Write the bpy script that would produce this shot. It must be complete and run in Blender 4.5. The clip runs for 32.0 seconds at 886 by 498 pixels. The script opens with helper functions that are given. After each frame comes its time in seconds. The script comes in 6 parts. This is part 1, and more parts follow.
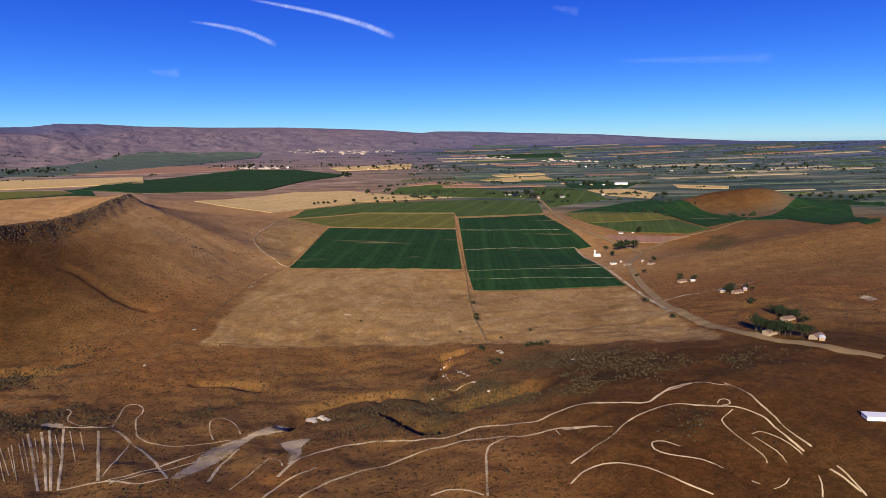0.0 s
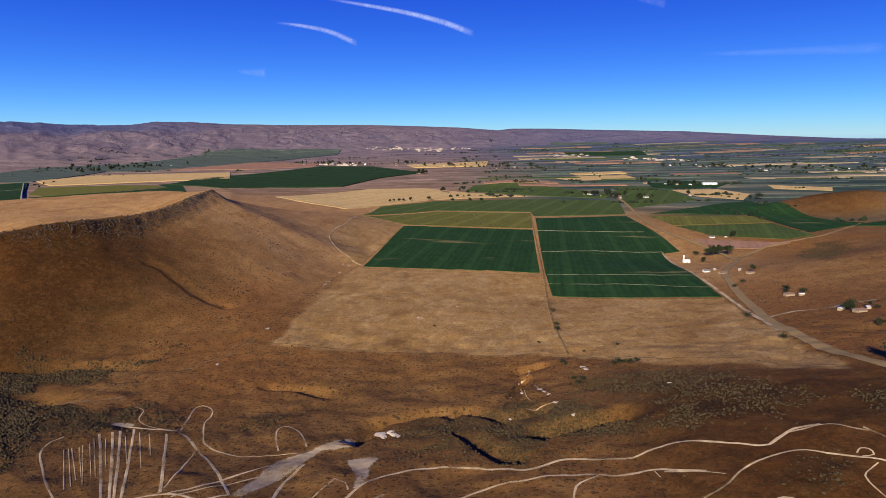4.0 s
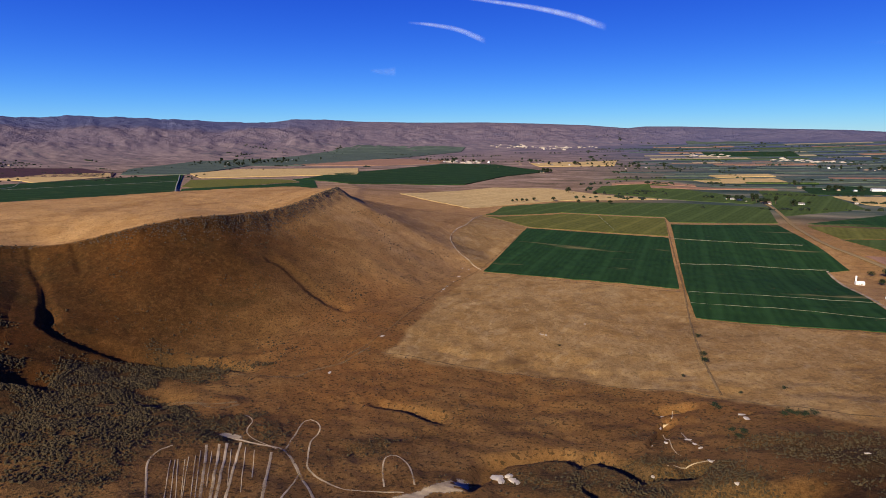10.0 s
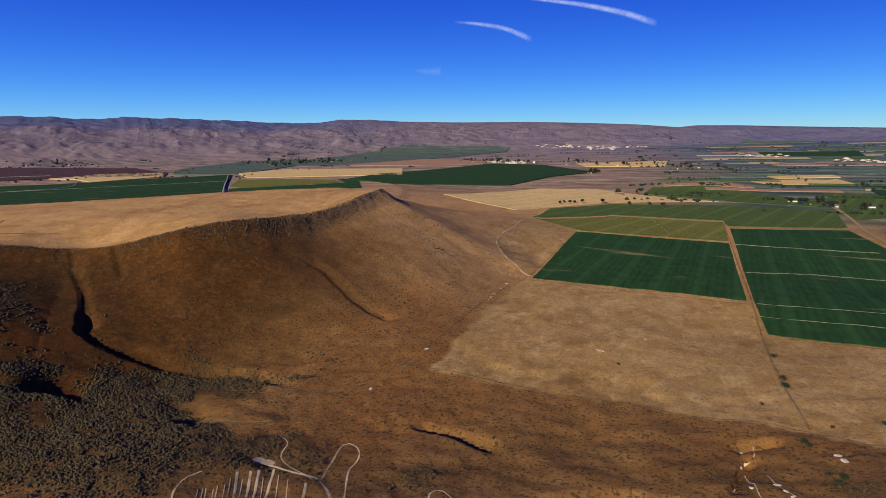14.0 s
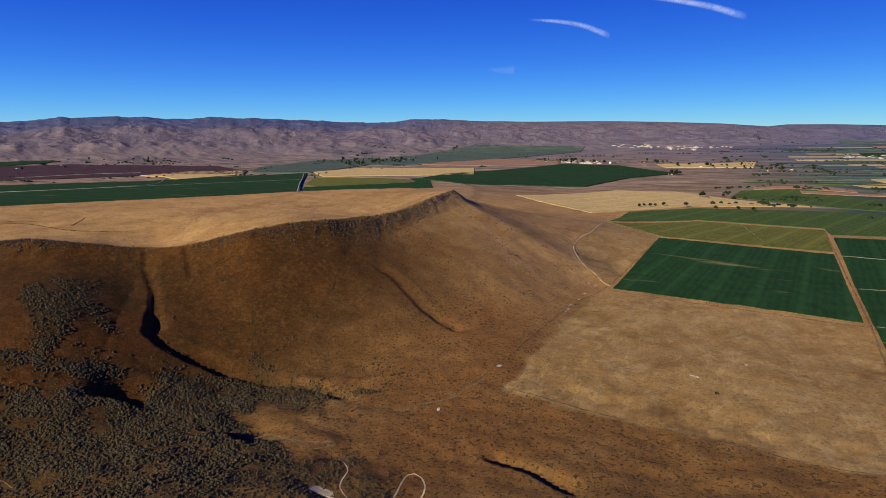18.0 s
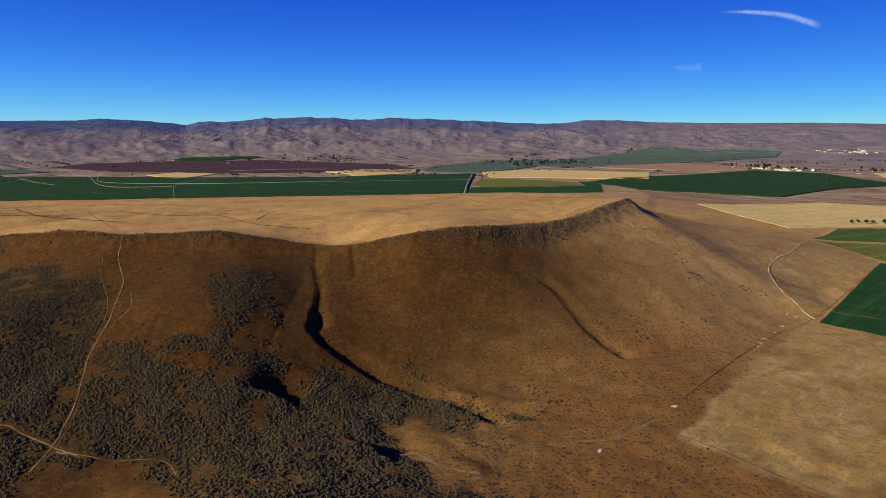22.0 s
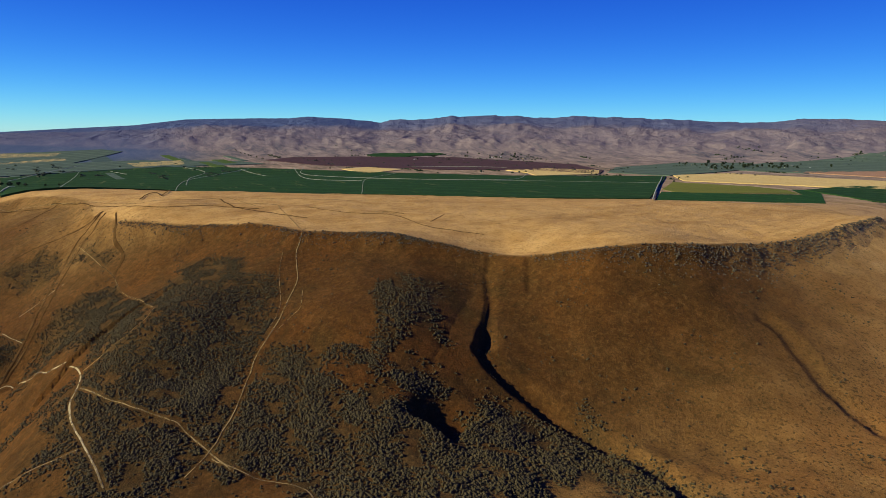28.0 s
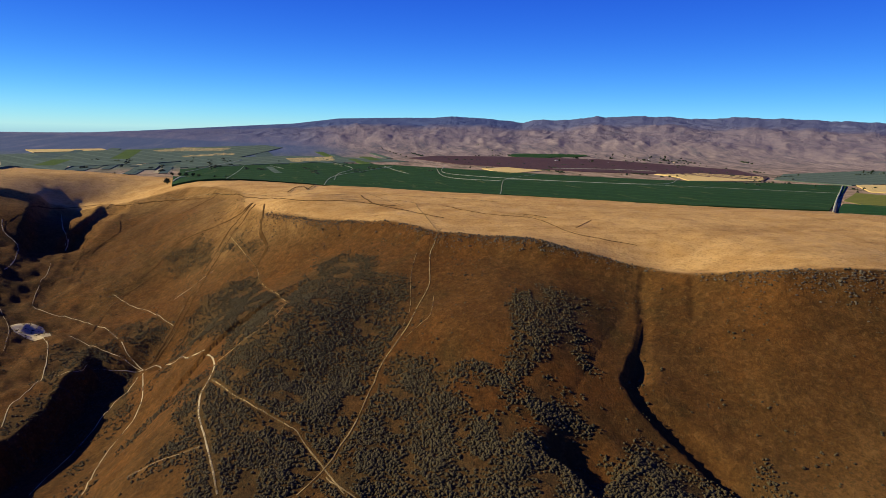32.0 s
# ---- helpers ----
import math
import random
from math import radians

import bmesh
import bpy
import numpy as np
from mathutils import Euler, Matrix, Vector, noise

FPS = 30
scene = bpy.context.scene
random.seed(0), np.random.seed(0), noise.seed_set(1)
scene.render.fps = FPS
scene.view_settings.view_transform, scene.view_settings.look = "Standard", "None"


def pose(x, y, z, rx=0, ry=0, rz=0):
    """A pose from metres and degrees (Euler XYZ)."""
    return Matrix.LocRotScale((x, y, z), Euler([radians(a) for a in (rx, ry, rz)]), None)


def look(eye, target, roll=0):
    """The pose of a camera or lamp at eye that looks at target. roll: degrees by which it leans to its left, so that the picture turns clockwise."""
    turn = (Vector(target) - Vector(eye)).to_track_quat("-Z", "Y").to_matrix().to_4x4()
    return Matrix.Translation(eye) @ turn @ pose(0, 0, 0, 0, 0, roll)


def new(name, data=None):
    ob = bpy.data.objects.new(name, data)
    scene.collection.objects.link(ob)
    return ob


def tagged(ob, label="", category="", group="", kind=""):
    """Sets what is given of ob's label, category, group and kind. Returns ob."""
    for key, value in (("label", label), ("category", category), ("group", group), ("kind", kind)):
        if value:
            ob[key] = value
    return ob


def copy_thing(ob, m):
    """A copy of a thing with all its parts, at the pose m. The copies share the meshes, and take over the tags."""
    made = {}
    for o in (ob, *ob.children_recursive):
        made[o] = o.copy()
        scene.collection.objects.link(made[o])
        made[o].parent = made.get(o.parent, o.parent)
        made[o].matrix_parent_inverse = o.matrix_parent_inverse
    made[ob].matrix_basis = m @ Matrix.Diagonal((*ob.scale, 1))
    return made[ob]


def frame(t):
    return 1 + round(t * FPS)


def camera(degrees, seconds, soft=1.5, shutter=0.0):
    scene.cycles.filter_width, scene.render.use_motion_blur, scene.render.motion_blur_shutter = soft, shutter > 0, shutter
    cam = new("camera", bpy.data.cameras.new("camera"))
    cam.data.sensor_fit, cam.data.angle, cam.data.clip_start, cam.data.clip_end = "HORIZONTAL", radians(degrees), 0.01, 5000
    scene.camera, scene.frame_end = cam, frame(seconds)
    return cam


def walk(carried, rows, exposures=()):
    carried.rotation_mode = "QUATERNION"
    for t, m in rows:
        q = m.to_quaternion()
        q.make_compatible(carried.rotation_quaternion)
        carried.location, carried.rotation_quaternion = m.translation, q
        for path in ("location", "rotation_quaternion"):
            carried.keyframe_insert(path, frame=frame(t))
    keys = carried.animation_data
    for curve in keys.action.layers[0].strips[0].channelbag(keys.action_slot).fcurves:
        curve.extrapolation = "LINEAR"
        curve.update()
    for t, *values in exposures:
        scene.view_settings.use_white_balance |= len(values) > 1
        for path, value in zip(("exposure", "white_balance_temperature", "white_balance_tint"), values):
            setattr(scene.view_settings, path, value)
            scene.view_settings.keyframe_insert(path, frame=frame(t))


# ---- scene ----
cam = camera(73.18, 32.0, 0.55)
PATH = [
    (0, look((0.00, -0.00, 130.05), (0.0, 983.7, -50.0), -0.67)),
    (1, look((-0.42, 4.90, 130.27), (-33.1, 987.7, -51.3), -0.71)),
    (2, look((-1.24, 9.95, 130.08), (-64.3, 991.3, -51.6), -0.65)),
    (3, look((-2.25, 15.38, 129.91), (-96.5, 994.0, -52.9), -0.68)),
    (3.5, look((-3.04, 18.06, 129.90), (-111.7, 995.1, -53.1), -0.65)),
    (5.5, look((-5.02, 28.31, 130.15), (-170.6, 997.3, -53.3), -0.66)),
    (6, look((-5.64, 30.90, 130.20), (-188.2, 996.8, -53.5), -0.63)),
    (7, look((-7.10, 36.38, 130.49), (-222.8, 995.3, -54.0), -0.56)),
    (8, look((-8.87, 41.45, 130.68), (-263.4, 990.7, -54.0), -0.51)),
    (9, look((-10.95, 46.00, 130.84), (-302.5, 984.5, -54.1), -0.35)),
    (10, look((-13.24, 50.77, 131.17), (-329.1, 981.3, -54.2), -0.34)),
    (11, look((-15.76, 55.82, 131.41), (-353.4, 978.7, -53.5), -0.32)),
    (12, look((-18.20, 60.92, 131.57), (-377.8, 975.5, -53.2), -0.35)),
    (13, look((-20.93, 66.10, 131.62), (-392.0, 976.1, -53.2), -0.46)),
    (14, look((-24.10, 71.45, 131.45), (-406.9, 976.5, -53.7), -0.51)),
    (14.5, look((-25.84, 74.19, 131.35), (-414.7, 976.7, -53.6), -0.53)),
    (16.5, look((-32.97, 84.91, 131.41), (-454.2, 972.7, -53.9), -0.49)),
    (17, look((-34.40, 87.59, 131.43), (-474.5, 966.2, -54.1), -0.49)),
    (18, look((-37.30, 92.81, 131.48), (-523.9, 946.6, -53.6), -0.44)),
    (19, look((-40.75, 97.55, 131.46), (-574.0, 923.4, -52.0), -0.30)),
    (20, look((-44.60, 102.39, 131.73), (-631.2, 891.3, -51.1), -0.04)),
    (21, look((-48.08, 107.26, 132.13), (-693.3, 849.1, -50.4), 0.04)),
    (22, look((-51.61, 111.70, 132.99), (-752.9, 800.7, -50.1), 0.11)),
    (23, look((-55.84, 115.83, 133.61), (-799.8, 758.4, -49.9), 0.20)),
    (24, look((-60.94, 120.52, 133.86), (-844.4, 714.1, -50.2), 0.28)),
    (25, look((-66.63, 124.98, 134.00), (-879.9, 676.8, -50.5), 0.36)),
    (25.5, look((-69.75, 126.91, 134.01), (-893.5, 662.8, -51.0), 0.35)),
    (27.5, look((-82.95, 133.90, 133.80), (-942.6, 609.3, -53.3), 0.59)),
    (28, look((-86.44, 135.43, 133.74), (-957.4, 589.5, -54.1), 0.68)),
    (29, look((-93.86, 137.99, 133.57), (-988.7, 542.1, -55.8), 0.92)),
    (30, look((-101.46, 140.19, 133.28), (-1018.5, 490.1, -58.3), 1.26)),
    (31, look((-109.17, 142.31, 132.27), (-1044.2, 440.3, -59.8), 1.35)),
    (32, look((-117.22, 144.78, 130.92), (-1068.0, 389.0, -59.9), 1.38)),
]
EXPOSURES = [(0, 0.55, 6500, 8), (12, 0.44, 6500, 6), (18, 0.4, 6500, -1), (22, 0.5, 6700, -9), (25, 0.58, 6850, -15), (28, 0.64, 6900, -16), (32, 0.74, 7000, -9)]
walk(cam, PATH, EXPOSURES)

# ---- daylight ----
SUN_TURN, SUN_RISE = radians(194), radians(24.5)  # clockwise from +y, and above the horizon
world = bpy.data.worlds.new("sky")
scene.world = world
world.use_nodes = True
wt = world.node_tree
sky = wt.nodes.new("ShaderNodeTexSky")
sky.sky_type = "NISHITA"
sky.sun_disc = False
sky.sun_elevation, sky.sun_rotation = SUN_RISE, SUN_TURN
sky.altitude, sky.air_density, sky.dust_density, sky.ozone_density = 1500, 1.0, 0.0, 2.0
wt.nodes["Background"].inputs["Strength"].default_value = 0.047
# the dry, deep blue of high desert air: red and green fall off faster than blue
split, joined = wt.nodes.new("ShaderNodeSeparateColor"), wt.nodes.new("ShaderNodeCombineColor")
for k, power in enumerate((2.15, 2.1, 1.25)):
    deep = wt.nodes.new("ShaderNodeMath")
    deep.operation = "POWER"
    deep.inputs[1].default_value = power
    wt.links.new(split.outputs[k], deep.inputs[0])
    wt.links.new(deep.outputs[0], joined.inputs[k])
tint = wt.nodes.new("ShaderNodeMix")
tint.data_type, tint.blend_type = "RGBA", "MULTIPLY"
tint.inputs[0].default_value = 1.0
tint.inputs[7].default_value = (0.0676, 0.129, 1.311, 1)
even = wt.nodes.new("ShaderNodeTexSky")  # clear dry air scatters evenly all round
even.sky_type, even.sun_disc = "NISHITA", False
even.sun_elevation = radians(90)
even.altitude, even.air_density, even.dust_density, even.ozone_density = 1500, 1.0, 0.0, 2.0
blend = wt.nodes.new("ShaderNodeMix")
blend.data_type = "RGBA"
blend.inputs[0].default_value = 0.93
wt.links.new(sky.outputs["Color"], blend.inputs[6])
wt.links.new(even.outputs["Color"], blend.inputs[7])
wt.links.new(blend.outputs[2], split.inputs[0])
wt.links.new(joined.outputs[0], tint.inputs[6])
wt.links.new(tint.outputs[2], wt.nodes["Background"].inputs["Color"])
sun = new("sun", bpy.data.lights.new("sun", "SUN"))
sun.data.energy, sun.data.angle, sun.data.color = 5.0, radians(0.53), (1.0, 0.87, 0.67)
toward = Vector((math.sin(SUN_TURN) * math.cos(SUN_RISE), math.cos(SUN_TURN) * math.cos(SUN_RISE), math.sin(SUN_RISE)))
sun.matrix_world = look(toward * 900, (0, 0, 0))

# ---- materials ----
class Mat:
    """A node material with small helpers for noise, ramps and mixes."""

    def __init__(self, name, rough=0.95, spec=0.1):
        self.m = bpy.data.materials.new(name)
        self.m.use_nodes = True
        self.t = self.m.node_tree
        self.bsdf = self.t.nodes["Principled BSDF"]
        self.bsdf.inputs["Roughness"].default_value = rough
        self.bsdf.inputs["Specular IOR Level"].default_value = spec
        self.pos = self.t.nodes.new("ShaderNodeNewGeometry").outputs["Position"]

    def link(self, a, b):
        self.t.links.new(a, b)

    def noise(self, scale, detail=6, rough=0.6, stretch=None, turn=0.0, warp=0.0):
        n = self.t.nodes.new("ShaderNodeTexNoise")
        n.inputs["Scale"].default_value = scale
        n.inputs["Detail"].default_value = detail
        n.inputs["Roughness"].default_value = rough
        n.inputs["Distortion"].default_value = warp
        v = self.pos
        if stretch:
            mp = self.t.nodes.new("ShaderNodeMapping")
            mp.inputs["Rotation"].default_value = (0, 0, turn)
            mp.inputs["Scale"].default_value = stretch
            self.link(v, mp.inputs["Vector"])
            v = mp.outputs["Vector"]
        self.link(v, n.inputs["Vector"])
        return n.outputs["Fac"]

    def wave(self, period, turn, distort=1.0):
        n = self.t.nodes.new("ShaderNodeTexWave")
        mp = self.t.nodes.new("ShaderNodeMapping")
        mp.inputs["Rotation"].default_value = (0, 0, turn)
        self.link(self.pos, mp.inputs["Vector"])
        self.link(mp.outputs["Vector"], n.inputs["Vector"])
        n.inputs["Scale"].default_value = 0.314 / period
        n.inputs["Distortion"].default_value = distort
        n.inputs["Detail"].default_value = 2
        return n.outputs["Fac"]

    def ramp(self, fac, *stops):
        r = self.t.nodes.new("ShaderNodeValToRGB")
        e = r.color_ramp.elements
        for i, (p, c) in enumerate(stops):
            el = e[i] if i < 2 else e.new(p)
            el.position = p
            el.color = (*c, 1) if len(c) == 3 else c
        self.link(fac, r.inputs["Fac"])
        return r.outputs["Color"]

    def grey(self, fac, lo, hi):
        m = self.t.nodes.new("ShaderNodeMapRange")
        m.inputs["From Min"].default_value, m.inputs["From Max"].default_value = lo, hi
        self.link(fac, m.inputs["Value"])
        return m.outputs["Result"]

    def mix(self, fac, a, b, blend="MIX"):
        m = self.t.nodes.new("ShaderNodeMix")
        m.data_type, m.blend_type = "RGBA", blend
        for slot, v in (("Factor", fac), ("A", a), ("B", b)):
            sock = [s for s in m.inputs if s.name == slot and (s.type == "RGBA" or slot == "Factor" and s.type == "VALUE")][0]
            if isinstance(v, (int, float)):
                sock.default_value = v
            elif isinstance(v, tuple):
                sock.default_value = (*v, 1)
            else:
                self.link(v, sock)
        return [s for s in m.outputs if s.type == "RGBA"][0]

    def times(self, a, b):
        m = self.t.nodes.new("ShaderNodeMath")
        m.operation = "MULTIPLY"
        for i, v in enumerate((a, b)):
            if isinstance(v, (int, float)):
                m.inputs[i].default_value = v
            else:
                self.link(v, m.inputs[i])
        return m.outputs["Value"]

    def attr(self, name):
        a = self.t.nodes.new("ShaderNodeAttribute")
        a.attribute_name = name
        return a.outputs["Fac"]

    def chance(self):
        return self.t.nodes.new("ShaderNodeObjectInfo").outputs["Random"]

    def island(self):
        return self.t.nodes.new("ShaderNodeNewGeometry").outputs["Random Per Island"]

    def bump(self, height, far, strength=0.5):
        b = self.t.nodes.new("ShaderNodeBump")
        b.inputs["Strength"].default_value = strength
        b.inputs["Distance"].default_value = far
        self.link(height, b.inputs["Height"])
        self.link(b.outputs["Normal"], self.bsdf.inputs["Normal"])

    def done(self, colour):
        if isinstance(colour, tuple):
            self.bsdf.inputs["Base Color"].default_value = (*colour, 1)
        else:
            self.link(colour, self.bsdf.inputs["Base Color"])
        return self.m


def land_material():
    m = Mat("dry_grassland", 0.95, 0.05)
    big = m.noise(0.008, 5, 0.6)
    mid = m.noise(0.05, 6, 0.65, warp=0.6)
    tuft = m.noise(0.16, 7, 0.78, warp=0.4)
    fine = m.noise(1.1, 5, 0.75)
    brown = m.ramp(mid, (0.28, (0.12, 0.056, 0.0165)), (0.5, (0.185, 0.09, 0.027)), (0.72, (0.27, 0.145, 0.048)))
    rust = m.mix(m.grey(big, 0.48, 0.7), brown, (0.23, 0.088, 0.021))
    # dark red slope soil, darkened further in colour to stand in for shade
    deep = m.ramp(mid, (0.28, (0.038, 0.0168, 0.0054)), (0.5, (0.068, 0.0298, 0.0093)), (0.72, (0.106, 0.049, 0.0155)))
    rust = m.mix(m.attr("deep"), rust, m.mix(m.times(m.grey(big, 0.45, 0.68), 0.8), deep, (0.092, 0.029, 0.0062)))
    drift = m.noise(0.018, 7, 0.68, warp=1.2)
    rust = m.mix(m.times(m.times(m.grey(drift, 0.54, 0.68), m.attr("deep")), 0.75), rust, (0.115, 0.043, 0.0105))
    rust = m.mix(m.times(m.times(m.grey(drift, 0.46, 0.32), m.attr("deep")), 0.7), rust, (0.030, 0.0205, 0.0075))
    gold = m.ramp(mid, (0.3, (0.40, 0.212, 0.07)), (0.7, (0.58, 0.345, 0.135)))
    gold = m.mix(m.times(m.grey(m.noise(0.02, 6, 0.7, (1, 0.3, 1), 0.6, 1.0), 0.48, 0.7), 0.6), gold, (0.20, 0.088, 0.026))
    c = m.mix(m.attr("gold"), rust, gold)
    straw = m.ramp(m.noise(0.022, 9, 0.74, (1.5, 0.8, 1), 0.25, 1.2), (0.33, (0.27, 0.145, 0.042)), (0.5, (0.40, 0.235, 0.08)), (0.64, (0.54, 0.35, 0.14)), (0.76, (0.68, 0.51, 0.27)))
    straw = m.mix(m.times(m.grey(m.noise(0.007, 6, 0.65, (1.6, 0.8, 1), 0.1, 1.0), 0.5, 0.68), 0.7), straw, (0.46, 0.31, 0.13))
    straw = m.mix(m.times(m.grey(m.noise(0.009, 6, 0.7, warp=1.5), 0.52, 0.66), 0.6), straw, (0.16, 0.078, 0.02))
    straw = m.mix(m.times(m.grey(m.noise(0.3, 8, 0.82, (1.4, 0.9, 1), 0.2), 0.42, 0.7), 0.65), straw, (0.21, 0.12, 0.04))
    straw = m.mix(m.times(m.grey(m.noise(0.09, 8, 0.8, (1.5, 0.7, 1), 0.35, 0.8), 0.52, 0.7), 0.6), straw, (0.62, 0.45, 0.21))
    c = m.mix(m.attr("straw"), c, straw)
    grey = m.ramp(mid, (0.3, (0.024, 0.0175, 0.008)), (0.7, (0.062, 0.041, 0.018)))
    c = m.mix(m.times(m.attr("sage"), m.times(m.grey(m.noise(0.11, 5, 0.7), 0.22, 0.52), 0.8)), c, grey)
    # thin olive growth, bleached tufts and dark litter between them
    c = m.mix(m.times(m.grey(tuft, 0.5, 0.66), 0.55), c, m.mix(0.65, c, (0.022, 0.016, 0.006)))
    c = m.mix(m.times(m.grey(m.noise(0.13, 7, 0.78, warp=0.9), 0.56, 0.72), 0.45), c, m.mix(0.5, c, m.mix(m.attr("deep"), (0.5, 0.29, 0.1), (0.15, 0.068, 0.018))))
    c = m.mix(m.grey(fine, 0.38, 0.72), c, m.mix(0.42, c, m.mix(m.attr("deep"), (0.42, 0.24, 0.09), (0.135, 0.062, 0.017))))
    grit = m.noise(2.1, 4, 0.7)
    c = m.mix(m.times(m.grey(grit, 0.5, 0.7), 0.5), c, m.mix(0.7, c, (0.015, 0.009, 0.004)))
    speck = m.grey(m.noise(0.62, 3, 0.55), 0.55, 0.63)
    c = m.mix(m.times(m.times(speck, 0.8), m.times(m.grey(m.attr("straw"), 1.7, 0), m.times(m.grey(m.attr("deep"), 1.5, 0), m.grey(m.attr("gold"), 1.6, 0)))), c, (0.04, 0.028, 0.012))
    clump = m.noise(0.33, 8, 0.8, warp=0.6)
    c = m.mix(m.times(m.times(m.grey(clump, 0.47, 0.6), m.attr("deep")), 0.6), c, m.mix(0.75, c, (0.012, 0.0085, 0.0035)))
    c = m.mix(m.times(m.times(m.grey(clump, 0.46, 0.34), m.attr("deep")), 0.5), c, (0.16, 0.083, 0.027))
    # the far valley floor and the bare ranges behind it
    dust = m.noise(0.004, 10, 0.72, warp=0.8)
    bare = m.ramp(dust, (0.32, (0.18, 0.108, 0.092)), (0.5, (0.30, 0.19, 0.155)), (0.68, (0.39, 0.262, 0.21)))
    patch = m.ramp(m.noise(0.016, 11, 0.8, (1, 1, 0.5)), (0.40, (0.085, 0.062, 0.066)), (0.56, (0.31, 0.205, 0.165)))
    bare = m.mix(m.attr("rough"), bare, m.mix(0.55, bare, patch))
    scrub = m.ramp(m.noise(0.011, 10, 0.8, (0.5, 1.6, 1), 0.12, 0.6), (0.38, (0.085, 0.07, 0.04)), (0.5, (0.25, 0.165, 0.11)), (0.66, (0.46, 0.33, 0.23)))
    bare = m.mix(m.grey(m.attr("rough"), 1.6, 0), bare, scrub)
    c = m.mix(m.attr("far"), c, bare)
    # far plots, lightened and greyed so their colour carries some haze
    plots = m.ramp(m.noise(0.006, 9, 0.75, (0.3, 1.8, 1), 0.12), (0.40, (0.03, 0.052, 0.042)), (0.5, (0.072, 0.094, 0.068)), (0.58, (0.15, 0.15, 0.1)), (0.66, (0.32, 0.26, 0.17)))
    c = m.mix(m.attr("farm"), c, plots)
    # distance haze, mixed into the land's own colour as a blue tint
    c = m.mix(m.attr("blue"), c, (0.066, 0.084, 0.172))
    crags = m.times(m.times(m.noise(0.011, 12, 0.72, warp=0.5), m.attr("rough")), 30.0)
    both = m.t.nodes.new("ShaderNodeMath")
    m.link(m.noise(0.6, 7, 0.8), both.inputs[0])
    m.link(crags, both.inputs[1])
    m.bump(both.outputs["Value"], 0.9, 0.8)
    return m.done(c)


def crop_material(name, dark, light, turn, period=7.0, scar=0.0, rows=0.35):
    m = Mat(name, 0.95, 0.03)
    blotch = m.noise(0.012, 6, 0.6)
    fine = m.noise(0.25, 5, 0.7, (1, 0.2, 1), turn)
    c = m.mix(blotch, dark, light)
    c = m.mix(m.times(m.wave(period, turn, 0.6), rows), c, tuple(v * 0.6 for v in dark))
    c = m.mix(m.times(m.grey(m.wave(period * 5.3, turn, 0.3), 0.82, 1), rows), c, tuple(v * 1.5 for v in light))
    c = m.mix(m.times(m.grey(m.noise(0.035, 8, 0.75), 0.5, 0.75), 0.5), c, tuple(v * 0.55 for v in dark))
    c = m.mix(m.times(m.grey(fine, 0.4, 0.75), 0.5), c, tuple(v * 1.35 for v in light))
    if scar:
        thin = m.grey(m.noise(0.02, 7, 0.7, (0.25, 1.6, 1), turn - math.pi / 2), 0.60, 0.72)
        c = m.mix(m.times(thin, scar), c, (0.32, 0.25, 0.10))
    m.bump(m.noise(1.2, 4, 0.7), 0.3, 0.6)
    return m.done(c)


# ---- shape of the land ----
EYE_Z = 130.0
CX, CY = -55.0, 70.0

# edge of the high mesa, from its tip in the north round to the south-west
RIM = [(-1500, 2300), (-700, 1420), (-610, 1230), (-525, 1020), (-448, 862), (-394, 756), (-352, 672), (-318, 608), (-314, 500), (-323, 418), (-345, 372),
       (-379, 343), (-398, 331), (-420, 300), (-440, 278), (-480, 233), (-525, 212), (-570, 172), (-634, 122),
       (-690, 100), (-790, 90), (-880, 30), (-900, -120), (-800, -400), (-700, -900)]
RIM_TIP = sum(math.hypot(b[0] - a[0], b[1] - a[1]) for a, b in zip(RIM[:7], RIM[1:8]))


def smooth(a, b, v):
    u = np.clip((v - a) / (b - a), 0, 1)
    return u * u * (3 - 2 * u)


def line_distance(x, y, line):
    """Distance to a polyline, the side (left +1, right -1) and how far along it the nearest point lies."""
    best = np.full(np.shape(x), 1e12)
    side = np.ones(np.shape(x))
    along = np.zeros(np.shape(x))
    run = 0.0
    for (ax, ay), (bx, by) in zip(line, line[1:]):
        ex, ey = bx - ax, by - ay
        n = math.hypot(ex, ey)
        t = np.clip(((x - ax) * ex + (y - ay) * ey) / (n * n), 0, 1)
        d = (x - ax - t * ex) ** 2 + (y - ay - t * ey) ** 2
        near = d < best
        best = np.where(near, d, best)
        side = np.where(near, np.sign(ex * (y - ay) - ey * (x - ax)), side)
        along = np.where(near, run + t * n, along)
        run += n
    return np.sqrt(best), side, along


def waves(x, y, size, seed, octaves=3):
    """Cheap smooth noise about zero, in the range of -1 to 1."""
    out = np.zeros(np.shape(x))
    rng = np.random.RandomState(seed)
    for o in range(octaves):
        for k in range(4):
            a, p = rng.uniform(0, 6.283), rng.uniform(0, 6.283)
            f = 6.283 / size * 2 ** o * rng.uniform(0.7, 1.3)
            q = rng.uniform(0, 6.283)
            out += np.sin((x * math.cos(a) + y * math.sin(a)) * f + p
                          + 1.3 * np.sin((y * math.cos(a) - x * math.sin(a)) * f * 0.6 + q)) * 0.5 ** o / 5.5
    return out


